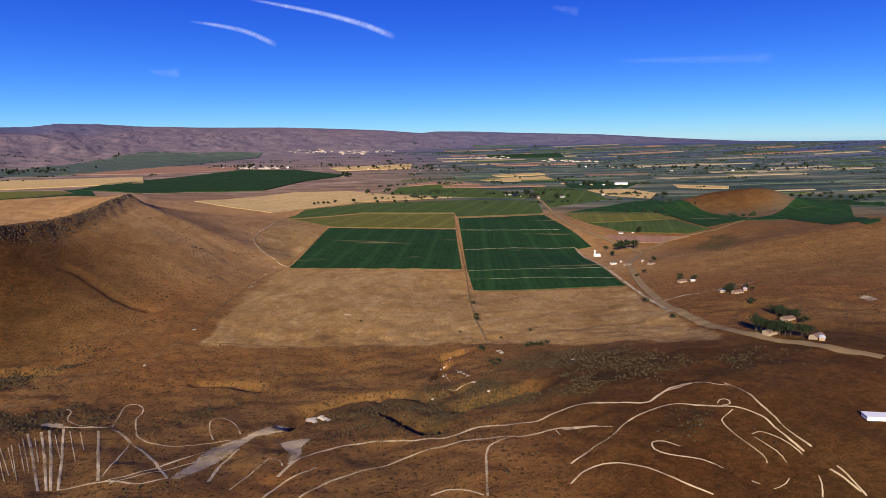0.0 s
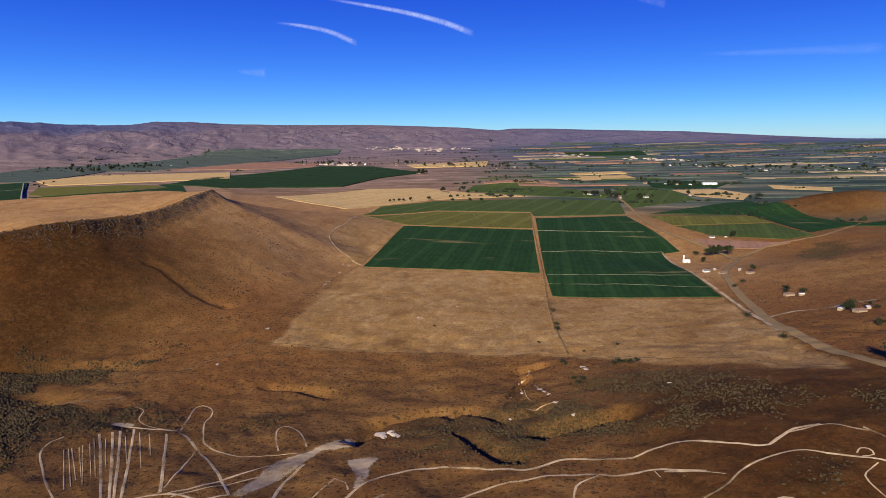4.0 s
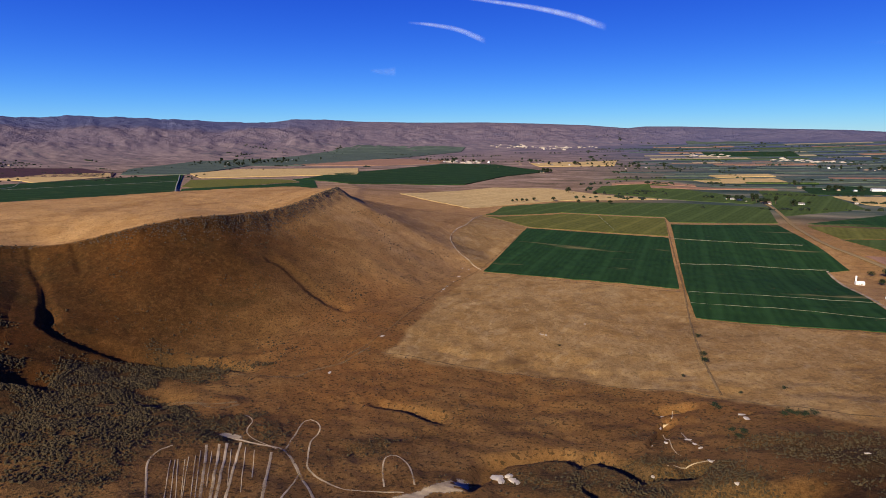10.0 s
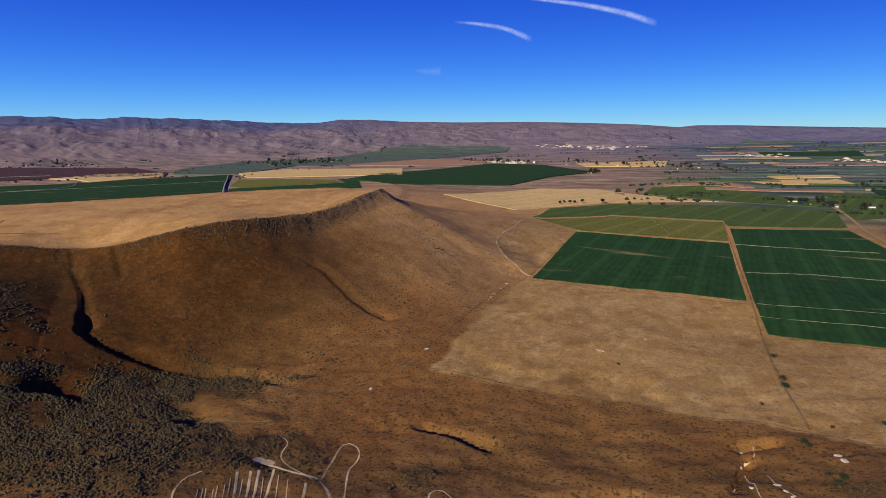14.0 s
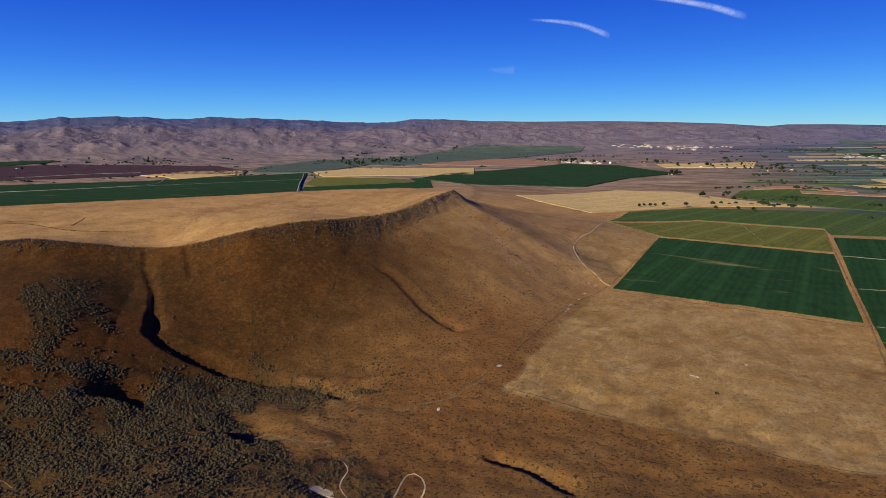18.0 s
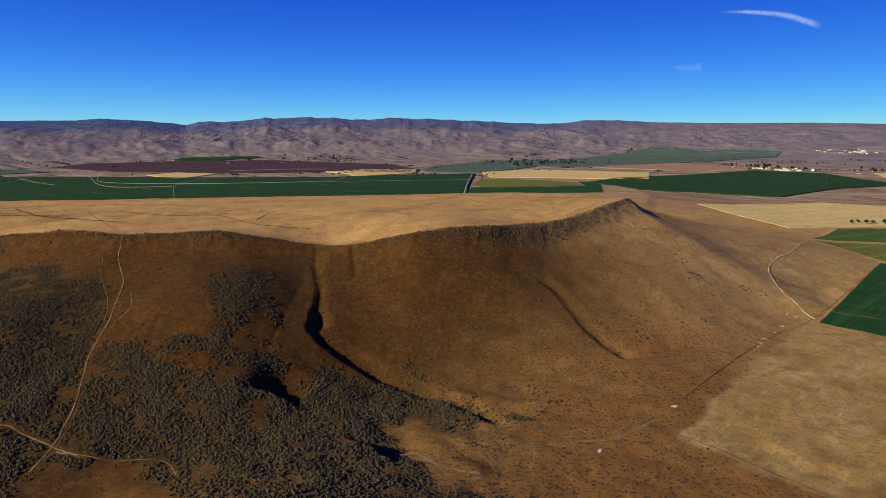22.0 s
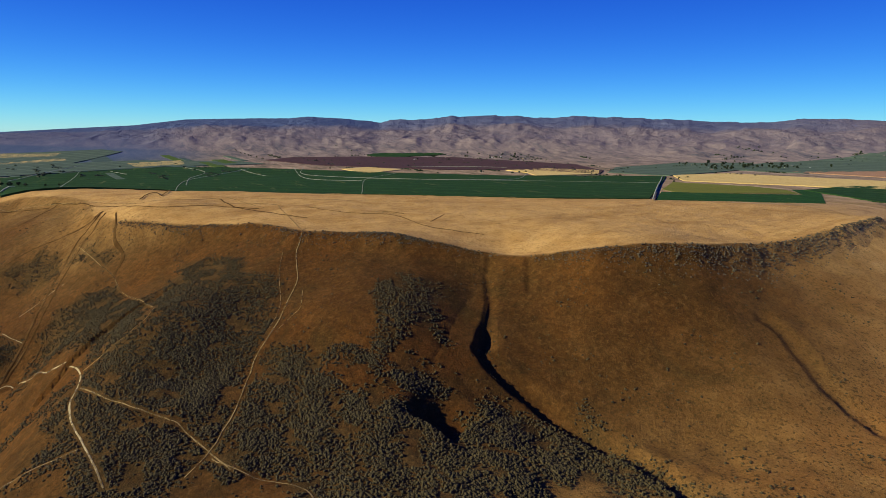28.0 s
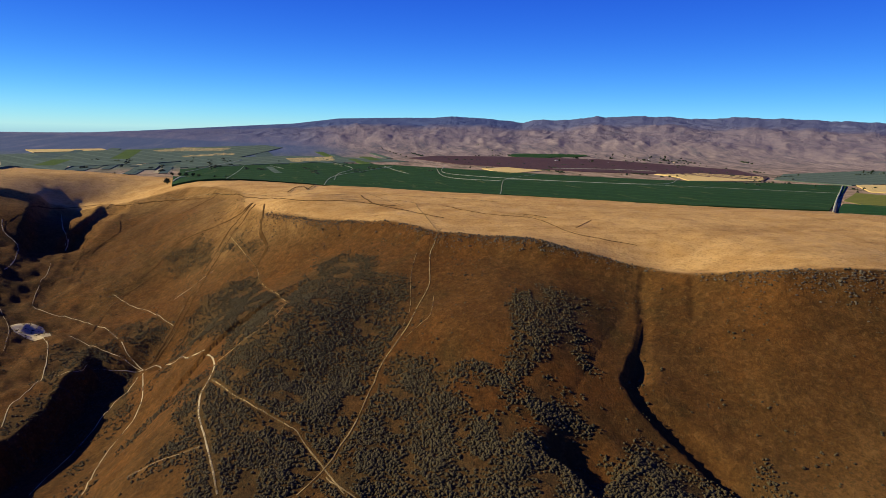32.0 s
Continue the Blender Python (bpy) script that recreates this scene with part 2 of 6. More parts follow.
def base(x, y):
    d, side, along = line_distance(x, y, RIM)
    d = np.where(side < 0, d, -d)  # positive on the mesa
    valley = -8 + 20 * np.clip((1100 - y) / 770, 0, 1)
    valley = np.where(y < 330, 12, valley)
    back = (x + 318) * -0.838 + (y - 608) * 0.545
    crest = np.interp(along - RIM_TIP, [-900, -700, -500, -350, -250, -160, -80, 0, 110, 190, 298, 378, 438, 548, 630],
                      [0, 0, 10, 26, 42, 58, 70, 78, 75, 72, 72, 73, 72, 70, 66])
    width = 110 + 35 * (1 - smooth(60, 250, along - RIM_TIP)) + 115 * (1 - smooth(-200, 60, along - RIM_TIP)) + 70 * smooth(300, 600, along - RIM_TIP)
    u = np.clip(1 + d / width, 0, 1)
    rise = 0.93 * u ** 1.2 + 0.07 * smooth(-16, 1, d)
    crest = 72 + (crest - 72) * np.exp(-np.maximum(d, 0) / 45)
    top = crest - (crest - 6) * (0.3 * smooth(40, 900, back) + 0.7 * smooth(130, 600, back))
    west = smooth(0, 400, d)
    return (valley * (1 - west)) * (1 - rise) + top * rise, d
# swells and dips of the land: x, y, radius, height
HILLS = [(-391, 336, 34, -7.0), (440, 440, 140, 30.1), (86, 187, 80, 23.3), 
         (600, 700, 140, 25.0), (-352, 236, 45, 23.0), (-100, 100, 80, 15.9),
         (200, 200, 80, 14.3), (0, 60, 45, 15.7), (186, 708, 80, -11.1),
         (-634, 122, 45, 7.9), (-44, 285, 80, -7.2), (300, 300, 80, 6.1), 
         (-202, 181, 45, 8.3), (330, 540, 45, 11.2), (420, 560, 45, 11.2), (-282, 300, 45, -6.6)]
DIPS = [(-261, 896, 140, 6.8), (178, 351, 45, 4.7), (-327, 154, 45, -11.7), (330, 720, 45, -6.8),
         (-201, 412, 45, 4.6), (-396, 332, 45, -6.1), 
         (-319, 492, 45, -7.0), (25, 486, 45, -4.6), (480, 640, 80, 8.9),
         (-357, 399, 45, 3.9), (250, 560, 45, 3.5), (-258, 520, 45, 4.2),
         (-467, 150, 45, 7.6), (-479, 233, 45, -3.3), (-358, 106, 45, 7.5), (300, 300, 140, 11.5)]
SKY_B = [-180, -37.4, -33.0, -28.1, -22.2, -15.4, -7.1, -3.3, -0.1, 1.3, 4.9, 9.6, 14.2, 21.5, 26.0, 30.6, 32.0, 33.7, 36.4, 42.1, 46.7, 50.3, 53.6, 55.2, 58.1, 61.4, 63.4, 65.4, 68.4, 71.2, 73.8, 76.4, 81.1, 84.7, 88.7, 93.1, 99.0, 105.3, 110.8, 180]
SKY_E = [0.1, -0.78, -0.58, -0.41, -0.1, 0.34, 0.6, 0.75, 0.79, 0.65, 0.95, 1.15, 1.29, 1.32, 1.43, 1.66, 1.61, 1.42, 1.34, 1.6, 1.75, 1.79, 1.67, 1.85, 1.83, 1.71, 1.51, 1.42, 1.16, 1.41, 1.54, 1.35, 1.23, 1.09, 0.53, 0.22, -0.22, -0.68, -0.84, 0.1]
# knolls: x, y, radius, height
KNOLLS = [(548, 1148, 42, 25), (607, 1120, 36, 29), (488, 1172, 46, 13), (668, 1092, 40, 10), (640, 1010, 60, 9), (760, 980, 80, 12), (30.7, 1877, 70, 14), (-39.1, 1827, 70, 14), (-266.3, 1980, 55, 9)]
# cuts and gullies: line, half width, depth, which bank is the steep one
GULLIES = []
GULLIES.append(([(-397.0, 330.1), (-385.6, 320.9), (-360.4, 307.4), (-342.7, 294.5), (-327.5, 281.3)], 2.6, 1.5, -0.4))
GULLIES.append(([(-343.1, 294.0), (-327.4, 280.5), (-316.2, 279.9), (-304.9, 284.0), (-290.6, 289.5), (-276.8, 292.9), (-265.1, 297.2), (-247.2, 301.9), (-229.2, 301.2), (-214.1, 298.2), (-205.0, 302.6)], 3.8, 3.2, -0.6))
GULLIES.append(([(-380.0, 346.1), (-366.4, 338.7), (-351.6, 327.5)], 2.6, 1.3, -0.3))
GULLIES.append(([(-307.5, 226.8), (-299.7, 233.0), (-290.8, 238.3), (-277.9, 241.1), (-273.9, 245.9)], 8, 7, -0.7))
GULLIES.append(([(-283.7, 421.4), (-263.8, 421.2), (-247.8, 414.1), (-230.2, 407.8), (-212.5, 404.0), (-196.9, 401.4)], 4, 1.6, -0.5))
GULLIES.append(([(-64.2, 222.8), (-57.2, 248.3), (-45.9, 256.5), (-37.3, 259.8), (-30.1, 254.7), (-25.3, 259), (-17.1, 253.4), (-9.1, 243.6), (-4.2, 246), (7, 247.4), (14, 261.3)], 3.0, 3.6, -0.7))
GULLIES.append(([(2.7, 214.2), (14.2, 224), (23.5, 226.7), (34, 228.1), (43.1, 221.9)], 6, 8.5, -0.6))
GULLIES.append(([(-28.1, 236.3), (-17.1, 217.2), (-7.8, 203.6), (2.5, 198.3)], 3, 2.6, -0.6))
GULLIES.append(([(-130.4, 284.4), (-116.1, 284.4), (-104.2, 282.6), (-89.3, 280.2)], 2.5, 2.6, -0.8))
GULLIES.append(([(-246.6, 245.6), (-236.1, 245.9), (-221.9, 245.6), (-200.4, 240.6)], 8, 4, -0.6))
GULLIES.append(([(-187.3, 251.1), (-175.7, 253.7), (-165.1, 253.8)], 10, 5, -0.6))
GULLIES.append(([(-3.1, 309.2), (1.7, 313.4), (8.7, 316.1), (15, 317.1)], 2.2, 3, -0.6))
GULLIES.append(([(-6.4, 269.4), (-5, 280.2), (-1.4, 298.7), (1.3, 306.7)], 2.2, 2.6, 0.6))
GULLIES.append(([(28.8, 315.2), (33, 311.8), (37.4, 315.1)], 2.5, 2.5, -0.6))
GULLIES.append(([(-935, -128), (-880, -122), (-830, -112), (-785, -104), (-740, -98)], 22, 12, -0.5))
GULLIES.append(([(-905, -64), (-862, -70), (-820, -78), (-775, -86)], 12, 9, -0.5))
GULLIES.append(([(-290, -30), (-360, -2), (-420, 14), (-465, 24), (-505, 30), (-545, 22)], 26, 19, 0.7))
# the side canyon in the south-west: swells fitted to its spur, floor and far bank
CANYON = [(-427, 111, 26, 1.2), (-440, 102, 26, -4.3), (-409, 102, 26, 2.6), (-366, 106, 42, 1.9), (-321, 114, 42, 4.2),
          (-466, 102, 26, -1.5), (-412, 77, 26, -7.4), (-445, 59, 26, 0.4), (-452, 51, 26, 1.1), (-440, 41, 26, -6.4),
          (-449, 30, 26, -6.8), (-505, 53, 26, -1.2), (-521, 49, 26, -12.2), (-519, 59, 26, -7.6), (-525, -14, 26, -4.8),
          (-480, 2, 42, -10.0), (-440, -10, 42, -7.0), (-400, -20, 42, -13.1), (-540, 8, 26, -3.5), (-590, -24, 26, -7.0),
          (-566, 22, 26, -7.6), (-594, 38, 42, -20.2), (-615, 107, 42, -6.1), (-575, 128, 42, -4.4), (-528, 130, 42, -11.2),
          (-669, 133, 42, 2.0), (-743, 62, 42, 1.8), (-725, 118, 42, -4.9), (-854, -28, 42, -13.5), (-782, -89, 42, -14.2),
          (-844, -94, 42, 7.1), (-658, -64, 42, -22.1), (-617, -22, 26, -10.3), (-303, 154, 42, 1.1), (-421, 139, 26, 11.0),
          (-352, 161, 42, 6.9), (-430, -40, 42, -8.7), (-480, -45, 42, -10.3), (-330, 60, 42, -12.6), (-300, 20, 42, -28.5),
          (-540, -60, 42, -19.2), (-600, -110, 42, -8.3), (-480, -120, 42, -9.8), (-360, -90, 42, -13.9), (-250, -40, 42, -15.5),
          (-700, -160, 42, 3.4), (-380, 60, 42, -12.4), (-540, 90, 42, -7.2), (-900, -110, 42, -20.3), (-940, -60, 42, -19.4),
          (-690, 20, 42, -3.5), (-640, 30, 42, -10.7), (-640, 70, 42, -10.0), (-250, 110, 42, -2.2), (-720, -20, 42, -13.6)]
# bleached fallow and dark brush, outlines on the plan
FALLOW, BRUSH = [], []
FALLOW.append([(-158, 573.8), (18.3, 562.9), (28.7, 489.6), (141.9, 450.6), (129.7, 276.4), (129.1, 258.4), (25.2, 334.5), (-50.1, 345.8), (-145.6, 340.9), (-156.9, 466.5)])
FALLOW.append([(-236, 810), (-263, 982), (-164, 906), (-155, 599), (-173, 605), (-215, 667)])
BRUSH.append([(-529, 161), (-521, 176), (-478, 190), (-441, 205), (-409, 200), (-389, 191), (-380, 184), (-359, 175), (-328, 162), (-318, 153), (-340, 145), (-357, 133), (-377, 120), (-389, 114), (-399, 126), (-404, 139), (-411, 150), (-438, 158)])
BRUSH.append([(-372, 192), (-360, 203), (-335, 209), (-317, 200), (-304, 218), (-300, 230), (-278, 230), (-286, 249), (-267, 255), (-242, 249), (-227, 241), (-221, 220), (-232, 205), (-236, 191), (-267, 185), (-305, 158), (-324, 166), (-350, 177)])
BRUSH.append([(-386, 259), (-395, 275), (-385, 286), (-369, 281), (-352, 265), (-341, 263), (-339, 249), (-332, 240), (-338, 230), (-350, 234), (-357, 246)])
BRUSH.append([(-325, 239), (-321, 249), (-312, 254), (-305, 241), (-314, 237)])
BRUSH.append([(-287, 261), (-280, 275), (-265, 284), (-263, 299), (-252, 307), (-228, 300), (-206, 302), (-215, 293), (-231, 286), (-249, 277), (-260, 262)])
BRUSH.append([(-219, 233), (-233, 250), (-228, 255), (-207, 243), (-215, 227)])
BRUSH.append([(-663, 37), (-683, 43), (-676, 61), (-650, 78), (-627, 76), (-644, 53)])
BRUSH.append([(-531, 70), (-549, 79), (-570, 88), (-557, 109), (-558, 117), (-486, 135), (-430, 140), (-417, 133), (-411, 123), (-451, 108), (-468, 98)])
BRUSH.append([(-630, 91), (-645, 97), (-598, 116), (-586, 112)])
BRUSH.append([(-568, 28), (-566, 42), (-546, 61), (-533, 57), (-525, 48), (-535, 39)])
BRUSH.append([(-484, 145), (-516, 160), (-519, 175), (-475, 189), (-454, 199), (-430, 204), (-398, 198), (-389, 189), (-371, 179), (-358, 172), (-338, 161), (-331, 152), (-341, 144), (-359, 128), (-383, 113), (-414, 107), (-422, 113), (-412, 131), (-420, 142)])
BRUSH.append([(-367, 186), (-362, 197), (-346, 209), (-336, 202), (-319, 213), (-307, 222), (-298, 223), (-284, 228), (-285, 242), (-295, 161), (-310, 157), (-327, 164), (-344, 175)])
BRUSH.append([(-327, 232), (-323, 243), (-311, 247), (-306, 240), (-314, 234)])
BRUSH.append([(-344, 223), (-338, 231), (-333, 222), (-344, 213)])
# canyon brush, spread over the shaded bank partly to darken it
BRUSH.append([(-547, -13), (-548, 7), (-525, 36), (-509, 46), (-463, 45), (-449, 26), (-430, 16), (-416, 7), (-450, -5), (-478, 4)])
BRUSH.append([(-335, 198), (-317, 217), (-302, 228), (-289, 244), (-271, 254), (-236, 249), (-207, 236), (-191, 243), (-164, 256), (-156, 252), (-172, 223), (-192, 223), (-191, 200), (-264, 169)])
BRUSH.append([(-284, 267), (-266, 295), (-241, 309), (-208, 305), (-203, 302), (-224, 291), (-254, 284), (-274, 266)])
BRUSH.append([(-423, 99), (-373, 120), (-337, 141), (-312, 153), (-298, 143), (-287, 134), (-318, 103)])
BRUSH.append([(-383, 113), (-355, 128), (-336, 143), (-315, 151), (-302, 145), (-311, 119), (-343, 113), (-373, 108)])
# brush along the near gully, widened to dim its sunlit banks
BRUSH.append([(-55.4, 240.1), (-23.5, 267.7), (13.9, 259.7), (45.8, 224.4), (45.6, 212.2), (13.3, 209.2), (-18.8, 210.6), (-41.1, 214.6)])
BRUSH.append([(293.2, 690), (344.9, 762.3), (376.1, 767.1), (357.1, 712.9), (258.7, 546.5)])
BRUSH.append([(-293.4, 239.3), (-244.1, 257.5), (-160.1, 231.8), (-174.3, 203.3), (-171.8, 167.6), (-187.5, 162.1)])
BRUSH.append([(-297.5, 260.3), (-273.5, 305.9), (-206.3, 302.2), (-238.7, 269.3), (-285.2, 249.1)])
BRUSH.append([(13.5, 217.1), (31.3, 242.3), (46.8, 226.9), (70.1, 231.8), (71.1, 222), (50, 213.4), (36.2, 217.3), (20.7, 212.9)])
BRUSH.append([(25.1, 278.2), (50.6, 296.2), (72.4, 291.1), (86.6, 260.6), (98.2, 232.2), (83.5, 221.7), (56.9, 240.8), (38.4, 257.6)])
BRUSH.append([(109.4, 225.4), (125.5, 238), (125.6, 225.4), (112.4, 202.8), (108, 206.2)])
BRUSH.append([(75.2, 181.4), (85.5, 183.9), (86.8, 178.2), (77.7, 170.9), (69.4, 169.7)])
BRUSH.append([(-12.6, 224.9), (-5.8, 239.6), (11.3, 217.7), (3, 196.9), (-10.4, 200.2)])
BRUSH.append([(-123, 240.8), (-116.5, 257.3), (-102.9, 259.8), (-99, 236.3), (-112.7, 230.8)])
BRUSH.append([(-159.4, 238.2), (-157.9, 244.6), (-144.2, 238.6), (-141.8, 227.9), (-152.7, 230)])


def bearing(x, y):
    return np.degrees(np.arctan2(-(x - CX), y - CY))


def swell(x, y):
    z, d = base(x, y)
    for hx, hy, r, h in HILLS + DIPS + CANYON:
        z = z + h * np.exp(-((x - hx) ** 2 + (y - hy) ** 2) / (2 * r * r))
    for hx, hy, r, h in KNOLLS:
        z = z + h * np.exp(-((x - hx) ** 2 + (y - hy) ** 2) / (2 * r * r))
    return z, d


def carve(x, y, z):
    for line, width, depth, lean in GULLIES:
        xs, ys = [p[0] for p in line], [p[1] for p in line]
        m = width * 7
        box = (x > min(xs) - m) & (x < max(xs) + m) & (y > min(ys) - m) & (y < max(ys) + m)
        if not np.any(box):
            continue
        bx, by = x[box], y[box]
        shake = min(width * 0.3, 4.0)
        q = waves(bx, by, 26, 5, 2) * shake
        d, side, along = line_distance(bx + q, by + waves(bx, by, 21, 8, 2) * shake, line)
        length = sum(math.hypot(b[0] - a[0], b[1] - a[1]) for a, b in zip(line, line[1:]))
        ends = smooth(0, width * 2.5, along) * smooth(0, width * 2.5, length - along)
        # one bank steeper than the other
        w = np.where(side * lean > 0, width * (1 - 0.65 * abs(lean)), width * (1 + 3.4 * abs(lean)))
        z[box] = z[box] - depth * ends * (1 - smooth(0.3, 1, d / w))
    return z


def ground(x, y):
    """Height of the land. Past 2 km the land closes up with distance, as the far valley and its ranges are many km off."""
    x, y = np.atleast_1d(np.asarray(x, float)), np.atleast_1d(np.asarray(y, float))
    r = np.hypot(x - CX, y - CY)
    z, d = swell(x, y)
    near = 1 - smooth(1500, 2100, r)
    z = z + near * (waves(x, y, 170, 3, 3) * 2.0 * smooth(-400, 60, -np.abs(d - 30)) + waves(x, y, 34, 4, 3) * 0.5)
    z = z + near * smooth(-60, -140, d) * smooth(420, 330, y) * smooth(-430, -350, x) * (waves(x, y, 62, 14, 3) * 1.5 + waves(x, y, 13, 15, 2) * 0.35)
    z = z + near * smooth(-430, -500, x) * smooth(90, 30, y) * smooth(-80, -140, d) * (waves(x, y, 46, 24, 3) * 3.0 + waves(x, y, 14, 25, 2) * 0.8)
    z = z + near * (waves(x, y, 11, 6, 3) * 0.8 + waves(x, y, 37, 7, 2) * 0.9) * np.exp(-((d + 6) / 9) ** 2)
    z = carve(x, y, z)
    z = np.where(near < 1, z * near + -2.0 * (1 - near), z)
    far = np.clip(r - 2000, 0, 2780)
    real = np.where(r > 2000, 2000 + far / (1 - far / 2900), r)
    z = EYE_Z + (z - EYE_Z) * np.minimum(r / real, 1)
    b = bearing(x, y)
    el = np.interp(b, SKY_B, SKY_E)
    el = el + (0.11 * waves(b * 20, b * 0 + 7.0, 60, 61, 4) + 0.05 * waves(b * 20, b * 0 + 3.0, 14, 62, 3)) * smooth(18, 40, b) * smooth(84, 70, b)
    foot = np.interp(b, [-60, -35, -10, 15, 40, 60, 80, 100, 130], [4450, 4450, 4250, 3600, 3150, 3050, 3250, 3900, 4400])
    m = np.clip((r - foot) / (4620 - foot), 0, 1)
    up = 0.35 * m + 0.65 * m * m * (3 - 2 * m)
    crest = EYE_Z + r * np.tan(np.radians(el))
    wx, wy = x + 70 * waves(x, y, 300, 17, 2), y + 70 * waves(x, y, 300, 18, 2)
    fold = 1 - np.abs(waves(wx, wy, 700, 11, 2)) * 2.6
    rib = 1 - np.abs(waves(wx, wy, 300, 12, 2)) * 2.6
    spur = 1 - np.abs(waves(wx, wy, 130, 13, 2)) * 2.6
    crag = 1 - np.abs(waves(wx, wy, 58, 19, 2)) * 2.6
    keep = np.clip(0.35 + 0.65 * fold, 0.2, 1)
    relief = (fold - 0.5) * 9 + ((rib - 0.5) * 8 + (spur - 0.5) * 7 + (crag - 0.5) * 4.5) * keep
    lobe = 0.5 + waves(b * 20, b * 0 + 11.0, 150, 64, 3)
    lobe2 = 0.5 + waves(b * 20, b * 0 + 23.0, 90, 65, 3)
    steps = 0.12 * np.clip(lobe2, 0, 1) * np.exp(-((m - 0.3) / 0.07) ** 2) + 0.14 * np.clip(lobe, 0, 1) * np.exp(-((m - 0.56) / 0.09) ** 2)
    up = up + steps * smooth(14, 34, b)
    z = z + (crest - z) * up + relief * np.clip((el + 0.7) / 1.8, 0.12, 1) * np.sin(np.pi * m) ** 0.7 * np.where(r > foot, 1, 0)
    z = np.where(r > 4640, z - (r - 4640) * 0.3, z)
    return z


def inside(x, y, loop):
    """Whether points lie in a closed outline."""
    hit = np.zeros(np.shape(x), bool)
    for (ax, ay), (bx, by) in zip(loop, loop[1:] + loop[:1]):
        cut = (ay > y) != (by > y)
        hit ^= cut & (x < (bx - ax) * (y - ay) / ((by - ay) or 1e-9) + ax)
    return hit


def soft_inside(x, y, loop, soft):
    wx, wy = x + waves(x, y, 40, 21, 2) * soft, y + waves(x, y, 37, 22, 2) * soft
    d = line_distance(wx, wy, loop + loop[:1])[0]
    s = np.where(inside(wx, wy, loop), d, -d)
    return smooth(-soft * 0.5, soft * 0.5, s)


def plant_cover(x, y):
    straw, sage = np.zeros(np.shape(x)), np.zeros(np.shape(x))
    near = np.hypot(x - CX, y - CY) < 1300
    xs, ys = x[near], y[near]
    a, b = np.zeros(len(xs)), np.zeros(len(xs))
    for out, loops, soft in ((a, FALLOW, 4.5), (b, BRUSH, 13)):
        for loop in loops:
            lx, ly = [p[0] for p in loop], [p[1] for p in loop]
            w = (xs > min(lx) - 20) & (xs < max(lx) + 20) & (ys > min(ly) - 20) & (ys < max(ly) + 20)
            if np.any(w):
                out[w] = np.maximum(out[w], soft_inside(xs[w], ys[w], loop, soft))
    straw[near], sage[near] = a, b
    return straw, sage


# ---- the land ----
def sheet_mesh(name, verts, faces, smooth_faces=True):
    me = bpy.data.meshes.new(name)
    verts, faces = np.asarray(verts, np.float32), np.asarray(faces, np.int32)
    k = faces.shape[1]
    me.vertices.add(len(verts))
    me.vertices.foreach_set("co", verts.ravel())
    me.loops.add(faces.size)
    me.loops.foreach_set("vertex_index", faces.ravel())
    me.polygons.add(len(faces))
    me.polygons.foreach_set("loop_start", np.arange(0, faces.size, k, dtype=np.int32))
    me.polygons.foreach_set("loop_total", np.full(len(faces), k, np.int32))
    me.polygons.foreach_set("use_smooth", np.full(len(faces), smooth_faces))
    me.update(calc_edges=True)
    return me


def set_attr(me, name, values):
    a = me.attributes.new(name, "FLOAT", "POINT")
    a.data.foreach_set("value", np.asarray(values, np.float32))


angles = np.radians(np.concatenate([np.arange(-55, 128, 0.22), np.arange(128, 305, 3.0)]))
radii = [0.05, 4.0, 12.0, 30.0, 50.0]
while radii[-1] < 4840:
    radii.append(radii[-1] + max(1.1, radii[-1] * (0.006 if radii[-1] < 3000 else 0.0042)))
radii = np.array(radii)
aa, rr = np.meshgrid(angles, radii)
gx, gy = CX - np.sin(aa) * rr, CY + np.cos(aa) * rr
gz = ground(gx.ravel(), gy.ravel())
na, nr = len(angles), len(radii)
ii, jj = np.meshgrid(np.arange(nr - 1), np.arange(na), indexing="ij")
j2 = (jj + 1) % na
quads = np.stack([ii * na + jj, (ii + 1) * na + jj, (ii + 1) * na + j2, ii * na + j2], -1).reshape(-1, 4)[:, ::-1]
land = sheet_mesh("ground", np.stack([gx.ravel(), gy.ravel(), gz], 1), quads)


